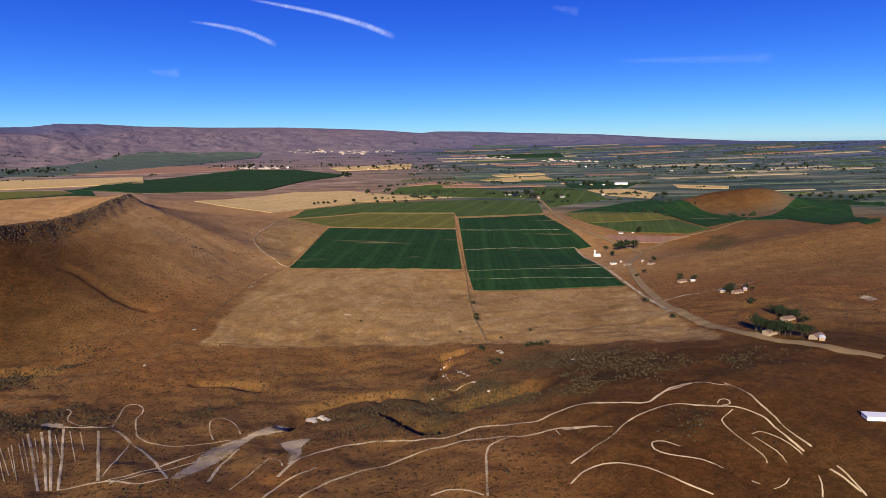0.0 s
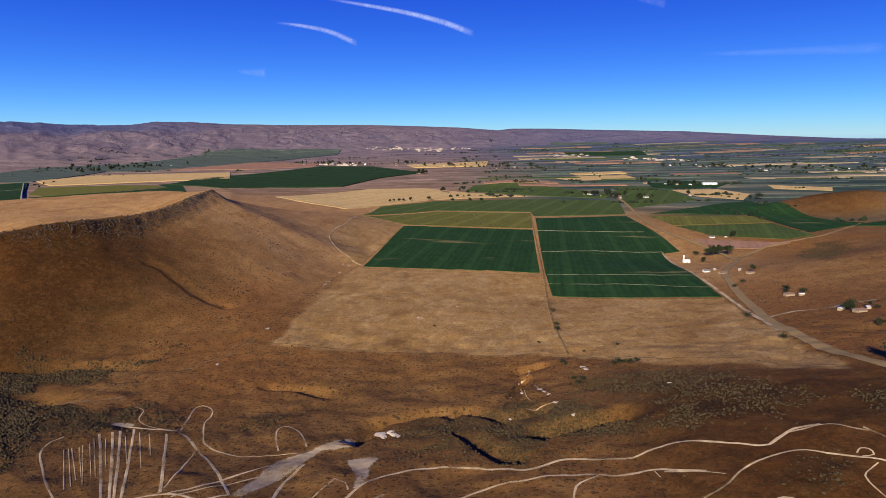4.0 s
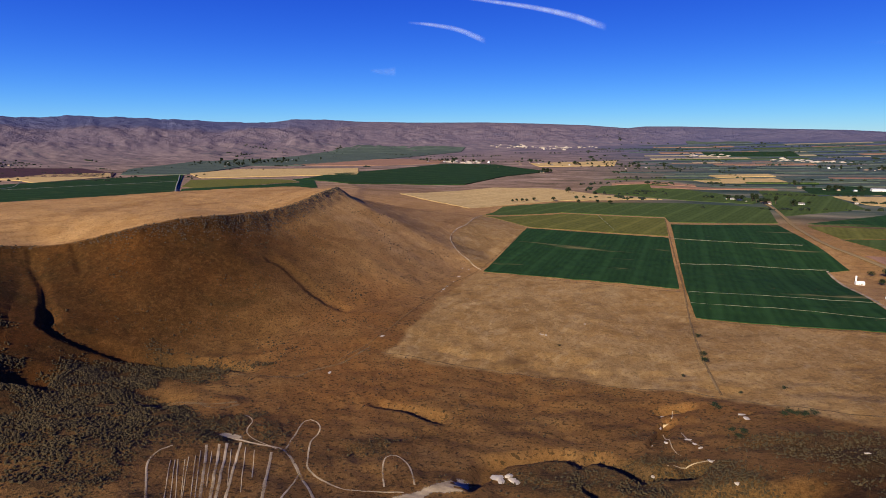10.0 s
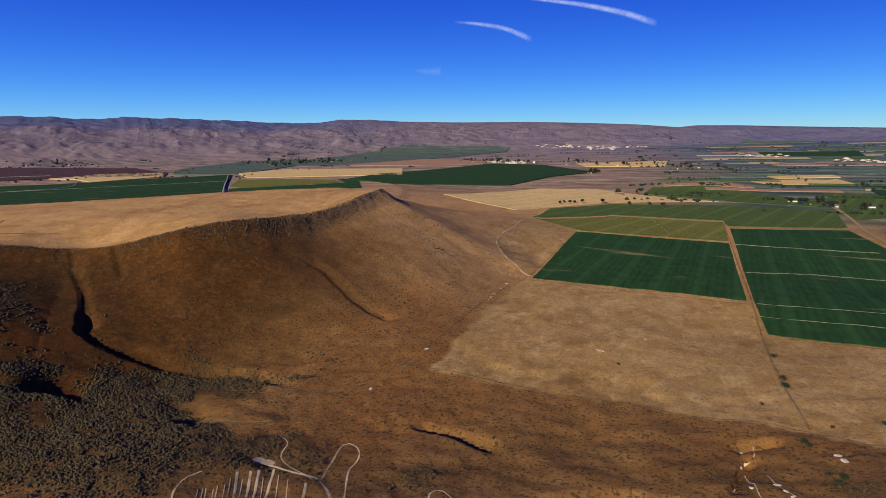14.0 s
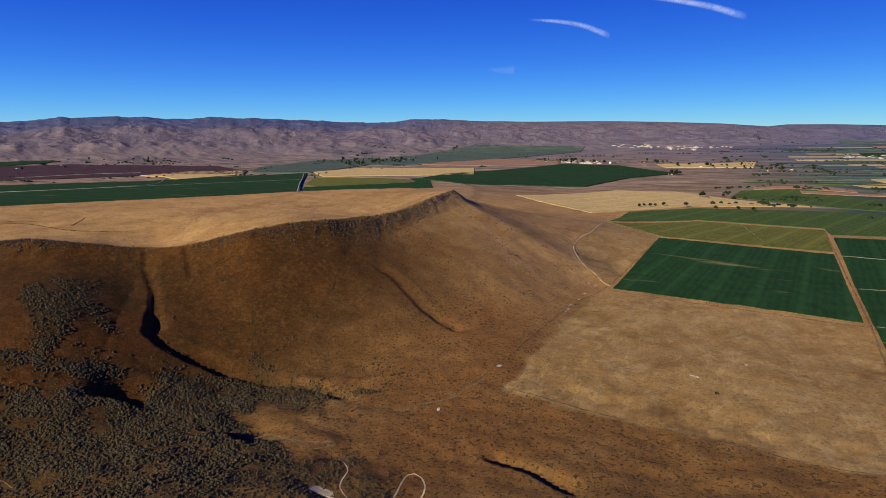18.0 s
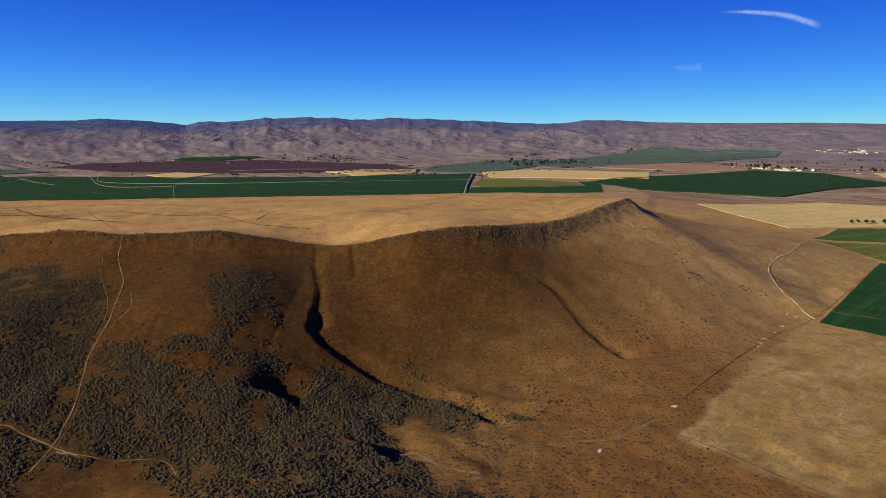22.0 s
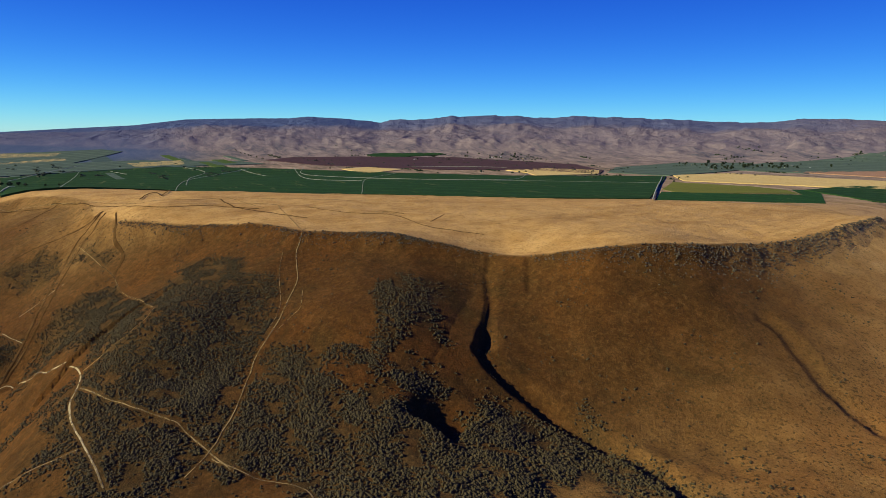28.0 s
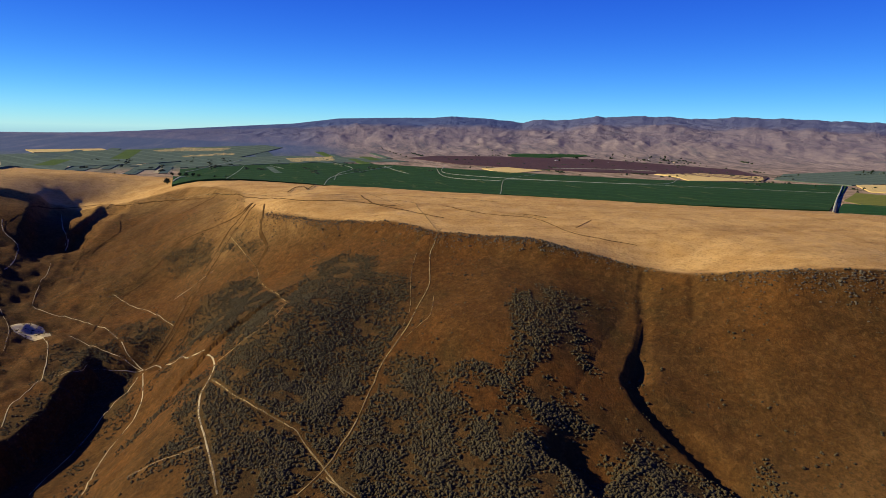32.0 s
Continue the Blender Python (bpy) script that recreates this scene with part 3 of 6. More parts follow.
def zones(x, y):
    """What grows where: golden grass on the mesa, straw on the fallow, grey brush on the slopes, bare far hills. Also
    where the painted haze lies.
    """
    z, d = base(x, y)
    r, b = np.hypot(x - CX, y - CY), bearing(x, y)
    gold = np.maximum(smooth(-1, 6, d + 1.5 * waves(x, y, 23, 53, 2)), 0.88 * smooth(400, 600, y + 45 * waves(x, y, 140, 52, 2)) * smooth(330, 150, x) * smooth(1700, 1100, r))
    gold = np.maximum(gold, 0.5 * smooth(34, 72, z) * smooth(-540, -640, x))
    foot = np.interp(b, [-60, -35, -10, 15, 40, 60, 80, 100, 130], [4450, 4450, 4250, 3600, 3150, 3050, 3250, 3900, 4400])
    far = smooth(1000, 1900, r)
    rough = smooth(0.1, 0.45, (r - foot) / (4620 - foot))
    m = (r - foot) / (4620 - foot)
    # blue: painted haze, stronger with distance and up the ranges
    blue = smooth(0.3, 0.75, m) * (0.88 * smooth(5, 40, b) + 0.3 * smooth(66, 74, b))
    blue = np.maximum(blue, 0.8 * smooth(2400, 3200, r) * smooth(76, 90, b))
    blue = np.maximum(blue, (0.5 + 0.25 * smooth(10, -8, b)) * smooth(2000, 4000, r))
    # deep: dark red soil, plus the slopes' dim light put into the colour
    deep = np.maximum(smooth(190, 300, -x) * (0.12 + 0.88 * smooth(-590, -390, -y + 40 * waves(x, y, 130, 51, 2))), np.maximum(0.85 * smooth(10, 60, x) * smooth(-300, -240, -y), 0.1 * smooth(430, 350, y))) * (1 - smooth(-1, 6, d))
    farm = smooth(900, 1300, r) * (1 - smooth(-0.05, 0.12, (r - foot) / (4620 - foot))) * np.maximum(1 - smooth(-8, 8, b), smooth(80, 92, b)) * (d < 0)
    farm = np.maximum(farm, smooth(1900, 2300, r) * (1 - smooth(-0.05, 0.12, (r - foot) / (4620 - foot))) * smooth(78, 92, b))
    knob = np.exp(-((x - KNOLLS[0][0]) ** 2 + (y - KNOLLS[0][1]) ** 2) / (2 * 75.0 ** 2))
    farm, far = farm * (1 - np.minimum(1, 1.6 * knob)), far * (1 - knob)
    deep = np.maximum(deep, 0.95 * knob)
    return gold, far, rough, blue, deep, farm


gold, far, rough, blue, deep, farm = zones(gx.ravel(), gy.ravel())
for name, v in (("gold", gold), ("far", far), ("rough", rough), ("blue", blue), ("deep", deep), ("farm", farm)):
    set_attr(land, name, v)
straw, sage = plant_cover(gx.ravel(), gy.ravel())
set_attr(land, "straw", straw)
set_attr(land, "sage", sage)
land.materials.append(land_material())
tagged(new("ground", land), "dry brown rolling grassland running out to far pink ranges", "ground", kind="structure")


# ---- fields ----
def drape(name, loop, material, lift, step, label, category="field", kind="structure"):
    """A sheet of crop laid over the land inside an outline, with sides that go down into the soil."""
    bm = bmesh.new()
    bm.faces.new([bm.verts.new((x, y, 0)) for x, y in loop])
    xs, ys = [p[0] for p in loop], [p[1] for p in loop]
    for axis, lo, hi in ((0, min(xs), max(xs)), (1, min(ys), max(ys))):
        v = lo + step
        while v < hi:
            co, no = ((v, 0, 0), (1, 0, 0)) if axis == 0 else ((0, v, 0), (0, 1, 0))
            bmesh.ops.bisect_plane(bm, geom=bm.verts[:] + bm.edges[:] + bm.faces[:], plane_co=co, plane_no=no)
            v += step
    bmesh.ops.recalc_face_normals(bm, faces=bm.faces[:])
    if bm.faces[:][0].normal.z < 0:
        bmesh.ops.reverse_faces(bm, faces=bm.faces[:])
    rim = [e for e in bm.edges if e.is_boundary]
    z = ground([v.co.x for v in bm.verts], [v.co.y for v in bm.verts])
    for v, h in zip(bm.verts, z):
        v.co.z = h + lift
    low = bmesh.ops.extrude_edge_only(bm, edges=rim)
    for v in low["geom"]:
        if isinstance(v, bmesh.types.BMVert):
            v.co.z -= lift + 3
    me = bpy.data.meshes.new(name)
    bm.to_mesh(me)
    bm.free()
    me.materials.append(material)
    return tagged(new(name, me), label, category, kind=kind)


CROP_DEEP = crop_material("deep_green_crop", (0.013, 0.038, 0.012), (0.027, 0.066, 0.02), 0.05, 6, 0.7)
CROP_MID = crop_material("mid_green_crop", (0.045, 0.073, 0.019), (0.078, 0.108, 0.03), 0.3, 8)
CROP_OLIVE = crop_material("olive_hay", (0.09, 0.10, 0.02), (0.16, 0.15, 0.035), 0.2, 8)
CROP_WHEAT = crop_material("ripe_wheat", (0.40, 0.265, 0.10), (0.56, 0.40, 0.175), 0.4, 9, rows=0.15)
CROP_FAR = crop_material("valley_crop", (0.012, 0.033, 0.012), (0.028, 0.058, 0.019), 0.7, 14, 0.4)
# orchard green, paled towards blue-grey for the haze over far land
CROP_GREY = crop_material("orchard_green", (0.045, 0.066, 0.052), (0.1, 0.125, 0.095), 0.9, 16)
CROP_PLOWED = crop_material("ploughed_soil", (0.045, 0.024, 0.03), (0.08, 0.045, 0.048), 0.5, 10)
CROP_BARE = crop_material("bare_fallow", (0.22, 0.12, 0.075), (0.32, 0.185, 0.12), 0.3, 8, rows=0.15)
drape("crop_field", [(-168.5, 878.5), (18.8, 876.6), (18, 570.8), (-153.4, 582)], CROP_DEEP, 0.45, 10, "dense dark green irrigated crop field")
drape("crop_field", [(27.3, 1036), (184.6, 1084), (191, 754.5), (166.8, 740.1), (143, 455.5), (25.5, 491.9), (23.1, 573.1)], CROP_DEEP, 0.45, 10, "dense dark green irrigated crop field")
drape("crop_field", [(-261.6, 985), (-153.9, 1128), (21, 1119), (19.2, 893.9), (-164.5, 889.1)], CROP_OLIVE, 0.45, 10, "pale olive hay field, partly cut")
drape("crop_field", [(-280, 1211), (-179.8, 1324), (48.2, 1374), (212.7, 1342), (189.3, 1112), (27.1, 1067), (21.4, 1137), (-156.2, 1146), (-267.5, 1026)], CROP_MID, 0.8, 18, "fresh green pasture field")
drape("crop_field", [(-557.5, 1341), (-494.3, 1478), (-407.9, 1641), (-254.7, 1655), (-119.5, 1522), (23.4, 1446), (-184.8, 1362), (-285, 1233), (-332.5, 1152)], CROP_WHEAT, 0.8, 18, "ripe pale gold wheat field")
drape("crop_field", [(-126.9, 1727), (28.8, 1763), (149.1, 1622), (231.6, 1480), (194.9, 1398), (64.3, 1441), (-138.4, 1575)], CROP_MID, 0.8, 18, "fresh green pasture field")
drape("crop_field", [(-923, 0.6), (-2145, -191.8), (-2350, -14.1), (-2531, 243.9), (-2435, 529.5), (-2258, 739.6), (-2042, 963), (-1797, 1276), (-1688, 1579), (-1580, 1784), (-997, 1099), (-1081, 884.1), (-1283, 576.6), (-930, 197.1)], CROP_FAR, 2.5, 18, "wide dark green field on the valley floor")
drape("crop_field", [(-2847, 673.5), (-2987, 834.1), (-2944, 1162), (-2765, 1577), (-2488, 1734), (-2175, 1883), (-1871, 1765), (-1749, 1634), (-2009, 1495), (-2146, 1195), (-2378, 958), (-2516, 812)], CROP_PLOWED, 2.5, 40, "dark purple-brown ploughed field")
drape("crop_field", [(-2287, 845.8), (-2343, 969), (-2192, 1054), (-2046, 858.8)], CROP_WHEAT, 2.5, 18, "ripe pale gold wheat field")
drape("crop_field", [(-2036, 1421), (-2057, 1612), (-1900, 1768), (-1749, 1634), (-1764, 1370), (-1913, 1428)], CROP_WHEAT, 2.5, 40, "ripe pale gold wheat field")
drape("crop_field", [(-2757, 123.9), (-2878, 326.8), (-2661, 327.3), (-2551, 151.1)], CROP_WHEAT, 2.5, 40, "ripe pale gold wheat field")
drape("crop_field", [(-2811, -291.9), (-3055, -116.2), (-2932, -87.3), (-2730, -279.8)], CROP_WHEAT, 2.5, 40, "ripe pale gold wheat field")
drape("crop_field", [(-2212, -202), (-2651, -268), (-2904, 155.4), (-2806, 546.1), (-2626, 629.8), (-2560, 245.3), (-2375, -15.6)], CROP_GREY, 2.5, 40, "grey-green orchard and meadow land")
drape("crop_field", [(-3083, 1275), (-2929, 1597), (-2866, 1598), (-2872, 1283), (-2991, 1209)], CROP_FAR, 2.5, 40, "wide dark green field on the valley floor")
drape("crop_field", [(-1800, 1720), (-1984, 1935), (-2041, 2364), (-1873, 2646), (-1671, 2365), (-1593, 1817)], CROP_GREY, 2.5, 40, "grey-green orchard and meadow land")
drape("crop_field", [(-1607, 1847), (-1573, 2102), (-1136, 2281), (-982, 1974), (-1179, 1860), (-1420, 1688)], CROP_WHEAT, 2.5, 40, "ripe pale gold wheat field")
drape("crop_field", [(-1175, 1328), (-1400, 1616), (-1200, 1711), (-1077, 1678), (-971, 1570), (-1013, 1452), (-1081, 1279)], CROP_OLIVE, 0.8, 18, "pale olive hay field, partly cut")
drape("crop_field", [(-977, 1094), (-1114, 1259), (-996, 1427), (-952, 1552), (-1080, 1707), (-1048, 1779), (-791.3, 1368), (-905, 1210)], CROP_DEEP, 0.8, 18, "dense dark green irrigated crop field")
drape("crop_field", [(-1005, -217.5), (-2690, -899.6), (-2982, -702.6), (-3312, -349.9), (-3568, 14.5), (-3432, 105.5), (-2761, -69.6), (-2346, -381.3), (-2216, -527.3)], CROP_GREY, 2.5, 40, "grey-green orchard and meadow land")
drape("crop_field", [(-3097, -460.5), (-3312, -349.9), (-3334, -141.2), (-3149, -150.7), (-3006, -419.6)], CROP_WHEAT, 2.5, 40, "ripe pale gold wheat field")
drape("crop_field", [(-2966, -918), (-3128, -676.8), (-3041, -631.1), (-2834, -840.3)], CROP_WHEAT, 2.5, 40, "ripe pale gold wheat field")
drape("crop_field", [(-1050, 1716), (-1098, 1985), (-992, 2241), (-881.4, 2642), (-643.9, 2638), (-358.4, 2297), (-462.3, 2025), (-506.3, 1702), (-704.3, 1633), (-791, 1531)], CROP_FAR, 2.5, 40, "wide dark green field on the valley floor")
drape("crop_field", [(-1828, 2189), (-1829, 2740), (-1683, 3373), (-1087, 3663), (-1050, 3435), (-1301, 2797), (-1455, 2365)], CROP_GREY, 2.5, 40, "grey-green orchard and meadow land")
drape("crop_field", [(-1518, 2370), (-1291, 2842), (-957, 2868), (-914, 2664), (-1139, 2452)], CROP_BARE, 2.5, 40, "bare pink-brown fallow field")
drape("crop_field", [(225.2, 1086), (391.9, 1085), (387.4, 988), (232.8, 948)], CROP_OLIVE, 0.45, 10, "pale olive hay field, partly cut")
drape("crop_field", [(231.5, 942), (382.3, 975), (370.1, 815.4), (330.8, 799.4), (255, 844.5)], CROP_MID, 0.45, 10, "fresh green pasture field")
drape("crop_field", [(231.6, 1117), (423.4, 1304), (481.1, 1337), (469.1, 1169), (478.6, 1053), (502.7, 956), (588.3, 1000), (515.1, 888.9), (462.1, 918), (377.4, 841.8), (396, 1023), (397.6, 1102)], CROP_DEEP, 0.8, 18, "dense dark green irrigated crop field")
drape("crop_field", [(252.3, 1697), (321.4, 1704), (387.3, 1622), (381.4, 1365), (216.6, 1208)], CROP_MID, 0.8, 18, "fresh green pasture field")
drape("crop_field", [(386.7, 1602), (495.1, 1657), (537.5, 1496), (477.7, 1366), (404.5, 1448)], CROP_WHEAT, 0.8, 18, "ripe pale gold wheat field")
drape("crop_field", [(224.3, 825.7), (326, 777.7), (278.8, 755.8), (233, 769.5)], CROP_BARE, 0.45, 10, "bare pink-brown fallow field")
drape("crop_field", [(757.2, 1303), (803.6, 1338), (927, 1250), (864.9, 1158), (719.3, 1237)], CROP_FAR, 0.8, 18, "wide dark green field on the valley floor")
drape("crop_field", [(541.3, 978), (668.5, 1109), (711.4, 1040), (407.7, 549.2), (386.1, 538.5), (448.7, 706), (529.7, 915)], CROP_DEEP, 0.45, 10, "dense dark green irrigated crop field")
drape("crop_field", [(109.4, 2021), (358.6, 2145), (372.6, 1952), (156.6, 1899)], CROP_WHEAT, 0.8, 18, "ripe pale gold wheat field")
drape("crop_field", [(182.1, 2210), (373.6, 2301), (378.7, 2204), (194.2, 2115)], CROP_WHEAT, 2.5, 18, "ripe pale gold wheat field")
drape("crop_field", [(376.9, 1975), (584.7, 1783), (482.4, 1607), (356.7, 1660)], CROP_FAR, 0.8, 18, "wide dark green field on the valley floor")
drape("crop_field", [(665.2, 1728), (791, 1649), (755, 1573), (642.3, 1628)], CROP_WHEAT, 0.8, 18, "ripe pale gold wheat field")
drape("crop_field", [(-508.8, 2746), (-144.9, 2956), (-141.1, 2666), (-440.4, 2569)], CROP_WHEAT, 2.5, 40, "ripe pale gold wheat field")
drape("crop_field", [(257.8, 3535), (691.9, 3556), (665.2, 3259), (269.7, 3277)], CROP_FAR, 2.5, 40, "wide dark green field on the valley floor")

# a patchwork of smaller strips far out on the valley floor
patches = random.Random(8)
CROP_STUBBLE = crop_material("far_stubble", (0.25, 0.2, 0.12), (0.36, 0.29, 0.18), 0.4, 9, rows=0.15)
# slate: crop green with a bluish grey haze put into its colour
CROP_SLATE = crop_material("slate_green_crop", (0.036, 0.056, 0.054), (0.075, 0.1, 0.09), 0.6, 14, 0.3)
LOOKS = [(CROP_SLATE, "dark green strip of crop on the far valley floor"), (CROP_GREY, "grey-green orchard strip on the far valley floor"),
         (CROP_STUBBLE, "pale gold wheat strip on the far valley floor"), (CROP_MID, "green pasture strip on the far valley floor"),
         (CROP_BARE, "bare pink-brown strip on the far valley floor")]
for lo, hi, near_r, far_r, count in ((-42, -2, 1500, 4200, 210), (80, 114, 1900, 3000, 90)):
    for k in range(count):
        b = radians(patches.uniform(lo, hi))
        r = near_r + (far_r - near_r) * patches.random() ** 0.8
        x, y = CX - math.sin(b) * r, CY + math.cos(b) * r
        w, d = patches.uniform(50, 240) * r / 2600, patches.uniform(9, 34) * r / 2600
        ux, uy = math.cos(0.12), math.sin(0.12)
        loop = [(x + ux * a - uy * c, y + uy * a + ux * c) for a, c in ((-w, -d), (w, -d), (w, d), (-w, d))]
        look_, text = patches.choices(LOOKS, (7, 7, 2.4, 1.6, 1.2 if lo < 0 else 0))[0]
        drape("crop_field", loop, look_, 0.9 + k % 9 * 0.22, 50, text)


# ---- roads, tracks and pads ----
def gravel_material(name, a, b, scale=0.5, ragged=0.9):
    """Bare dirt that thins out to the grass at its edges."""
    m = Mat(name, 0.98, 0.02)
    c = m.mix(m.noise(scale, 6, 0.7), a, b)
    c = m.mix(m.times(m.grey(m.noise(0.08, 4, 0.6), 0.45, 0.75), 0.35), c, (0.22, 0.13, 0.06))
    m.bump(m.noise(3, 5, 0.7), 0.1, 0.5)
    m.done(c)
    worn = m.t.nodes.new("ShaderNodeMath")
    worn.operation = "MULTIPLY_ADD"
    m.link(m.noise(0.9, 5, 0.75), worn.inputs[0])
    worn.inputs[1].default_value = -ragged
    m.link(m.attr("wear"), worn.inputs[2])
    cover = m.grey(worn.outputs["Value"], -0.25 * ragged, 0.35 - 0.35 * ragged)
    if ragged > 0.95:  # overgrown in places
        cover = m.times(cover, m.grey(m.noise(0.07, 5, 0.7), 0.25, 0.58))
    m.link(cover, m.bsdf.inputs["Alpha"])
    return m.m


DIRT = gravel_material("pale_track_dirt", (0.45, 0.335, 0.18), (0.8, 0.63, 0.38), 0.5, 1.1)
FAINT = gravel_material("faint_trace_dirt", (0.17, 0.105, 0.046), (0.33, 0.225, 0.11), 0.5, 1.4)
TRAIL = gravel_material("brown_trail_dirt", (0.15, 0.098, 0.045), (0.32, 0.22, 0.108), 0.5, 1.3)
CHALK = gravel_material("pale_canyon_road", (0.25, 0.185, 0.11), (0.48, 0.37, 0.24), 0.5, 1.0)
GRAVEL = gravel_material("grey_gravel", (0.38, 0.29, 0.17), (0.62, 0.49, 0.31), 0.5, 1.1)
ASPHALT = gravel_material("worn_asphalt", (0.22, 0.152, 0.07), (0.31, 0.22, 0.108), 0.5, 0.3)


def soft_line(line, step):
    """Points along a smooth curve through the corners of a polyline."""
    pts = [np.array(p, float) for p in line]
    pts = [2 * pts[0] - pts[1]] + pts + [2 * pts[-1] - pts[-2]]
    out = []
    for a, b, c, d in zip(pts, pts[1:], pts[2:], pts[3:]):
        n = max(2, int(np.linalg.norm(c - b) / step))
        for k in range(n):
            t = k / n
            out.append(0.5 * (2 * b + (c - a) * t + (2 * a - 5 * b + 4 * c - d) * t * t + (3 * b - a - 3 * c + d) * t ** 3))
    out.append(pts[-2])
    return np.array(out)


def ribbon(name, line, width, material, label, category, lift=0.1, wander=0.45):
    """A worn strip that follows the land, a little uneven in its width, with edges that go down into the soil."""
    far = max(math.hypot(x - CX, y - CY) for x, y in line)
    p = soft_line(line, 2.2 if far < 700 else 8)
    d = np.gradient(p, axis=0)
    d /= np.maximum(np.linalg.norm(d, axis=1), 1e-6)[:, None]
    side = np.stack([-d[:, 1], d[:, 0]], 1)
    w = width / 2 * (1 + wander * waves(p[:, 0], p[:, 1], 18, 31, 2))
    w2 = width / 2 * (1 + wander * waves(p[:, 0], p[:, 1], 15, 32, 2))
    rows = [p + side * (w * 1.7)[:, None], p + side * (w * 0.75)[:, None], p, p - side * (w2 * 0.75)[:, None], p - side * (w2 * 1.7)[:, None]]
    lift = lift + max(0, far - 300) * 0.001
    zs = [ground(r[:, 0], r[:, 1]) for r in rows]
    zs = [zs[0] + lift * 0.3, zs[1] + lift, zs[2] + lift * 0.8, zs[3] + lift, zs[4] + lift * 0.3]
    v = np.concatenate([np.column_stack([r, z]) for r, z in zip(rows, zs)])
    n = len(p)
    f = [(k * n + i, k * n + i + 1, (k + 1) * n + i + 1, (k + 1) * n + i) for k in range(4) for i in range(n - 1)]
    me = sheet_mesh(name, v, np.array(f)[:, ::-1])
    set_attr(me, "wear", np.repeat([0, 1, 0.55 if width < 3 else 1, 1, 0], n))
    me.materials.append(material)
    return tagged(new(name, me), label, category, kind="structure")


TRACKS = []
TRACKS.append(([(-90.7, 178.2), (-108.6, 200.8), (-121.7, 213.6), (-136.1, 226.3), (-145.3, 227), (-155, 227.4), (-165.4, 226.7)], 2.6))
TRACKS.append(([(-121.7, 213.6), (-116, 193.6), (-112.9, 179.5)], 1.6))
TRACKS.append(([(-138.8, 222.1), (-128.5, 204.3), (-112.1, 176.2)], 2.6))
TRACKS.append(([(-155.2, 225.9), (-135.6, 194.3), (-122.7, 172.2)], 2.3))
TRACKS.append(([(-157.9, 221.6), (-138.9, 193.5), (-124.9, 172.1)], 2.3))
TRACKS.append(([(-159.3, 219), (-140.8, 193.1), (-126.1, 171.8)], 2.3))
TRACKS.append(([(-163, 216.5), (-144.2, 192.3), (-128.1, 170.9)], 2.3))
TRACKS.append(([(-161.6, 205.9), (-139.1, 177.1)], 0.85))
TRACKS.append(([(-165.3, 201.2), (-142.5, 173.5)], 0.85))
TRACKS.append(([(-163.8, 203.1), (-143.7, 180.1)], 0.85))
TRACKS.append(([(-160.2, 207.7), (-140.8, 183.2)], 0.85))
TRACKS.append(([(-150.9, 223.2), (-130, 193)], 0.85))
TRACKS.append(([(-161.7, 211.9), (-139.6, 183.7)], 0.85))
TRACKS.append(([(-164.5, 202.5), (-141.9, 175.6)], 0.85))
TRACKS.append(([(-161.3, 203.7), (-143.8, 182.6)], 0.85))
TRACKS.append(([(-158.5, 213.9), (-141.2, 190.7)], 0.85))
TRACKS.append(([(-153.9, 218.8), (-136, 194.2)], 0.85))
TRACKS.append(([(-146, 221.9), (-132.6, 202.4)], 0.85))
TRACKS.append(([(-172.3, 209.9), (-172.6, 202), (-168.7, 194.4), (-160.3, 185.6), (-150, 175.3), (-140.9, 167.6)], 1.8))
TRACKS.append(([(-136.1, 226.3), (-142.8, 245.8), (-146.5, 257.4), (-141.9, 258.7), (-135.5, 251.2), (-131.9, 237.9), (-125.1, 224.8), (-120.2, 217.3), (-111.5, 213), (-103.1, 210.8), (-92.1, 213.5), (-83, 215.2)], 1.6))
TRACKS.append(([(-91.1, 217.1), (-97, 228.8), (-99.9, 238.3), (-97, 241.3), (-89, 234.5), (-81.6, 220.9)], 1.5))
TRACKS.append(([(-220.8, 239.6), (-215.1, 255.6), (-188.4, 250), (-181.1, 259)], 1.7))
TRACKS.append(([(-139.3, 226), (-155.2, 231.7), (-159.7, 236), (-164, 245.1), (-173.5, 252.3)], 1.2))
TRACKS.append(([(-110.2, 175.3), (-103, 180.8), (-97.3, 190), (-88.6, 202.8)], 2.2))
TRACKS.append(([(-107.2, 173.8), (-95.1, 185.7), (-87.9, 193.4), (-79.1, 199.1)], 1.8))
TRACKS.append(([(-76.8, 176.5), (-78.4, 191.7), (-76.7, 204.9)], 3))
TRACKS.append(([(-122.9, 172.2), (-110.2, 175.3), (-97.4, 174.3), (-90.7, 178.2)], 2.2))
TRACKS.append(([(-54.1, 175.6), (-50.5, 188), (-42.1, 196.8), (-33.2, 201.3), (-24.6, 201.3)], 2.8))
TRACKS.append(([(-24.2, 200.8), (-10.3, 198.1), (1.9, 193.4), (14.1, 198.6), (30.3, 194.8), (41.8, 199.7), (55.2, 196.7), (68.2, 192), (74, 195.5), (80.7, 200.9), (88.6, 202.1)], 2.6))
TRACKS.append(([(98.8, 198.5), (100.8, 192.9), (101.8, 182), (102.8, 164.9), (106.1, 154.2), (107.7, 138.6)], 1.8))
TRACKS.append(([(-54.6, 161.5), (-51.4, 171.8), (-42.5, 180.8)], 2.4))
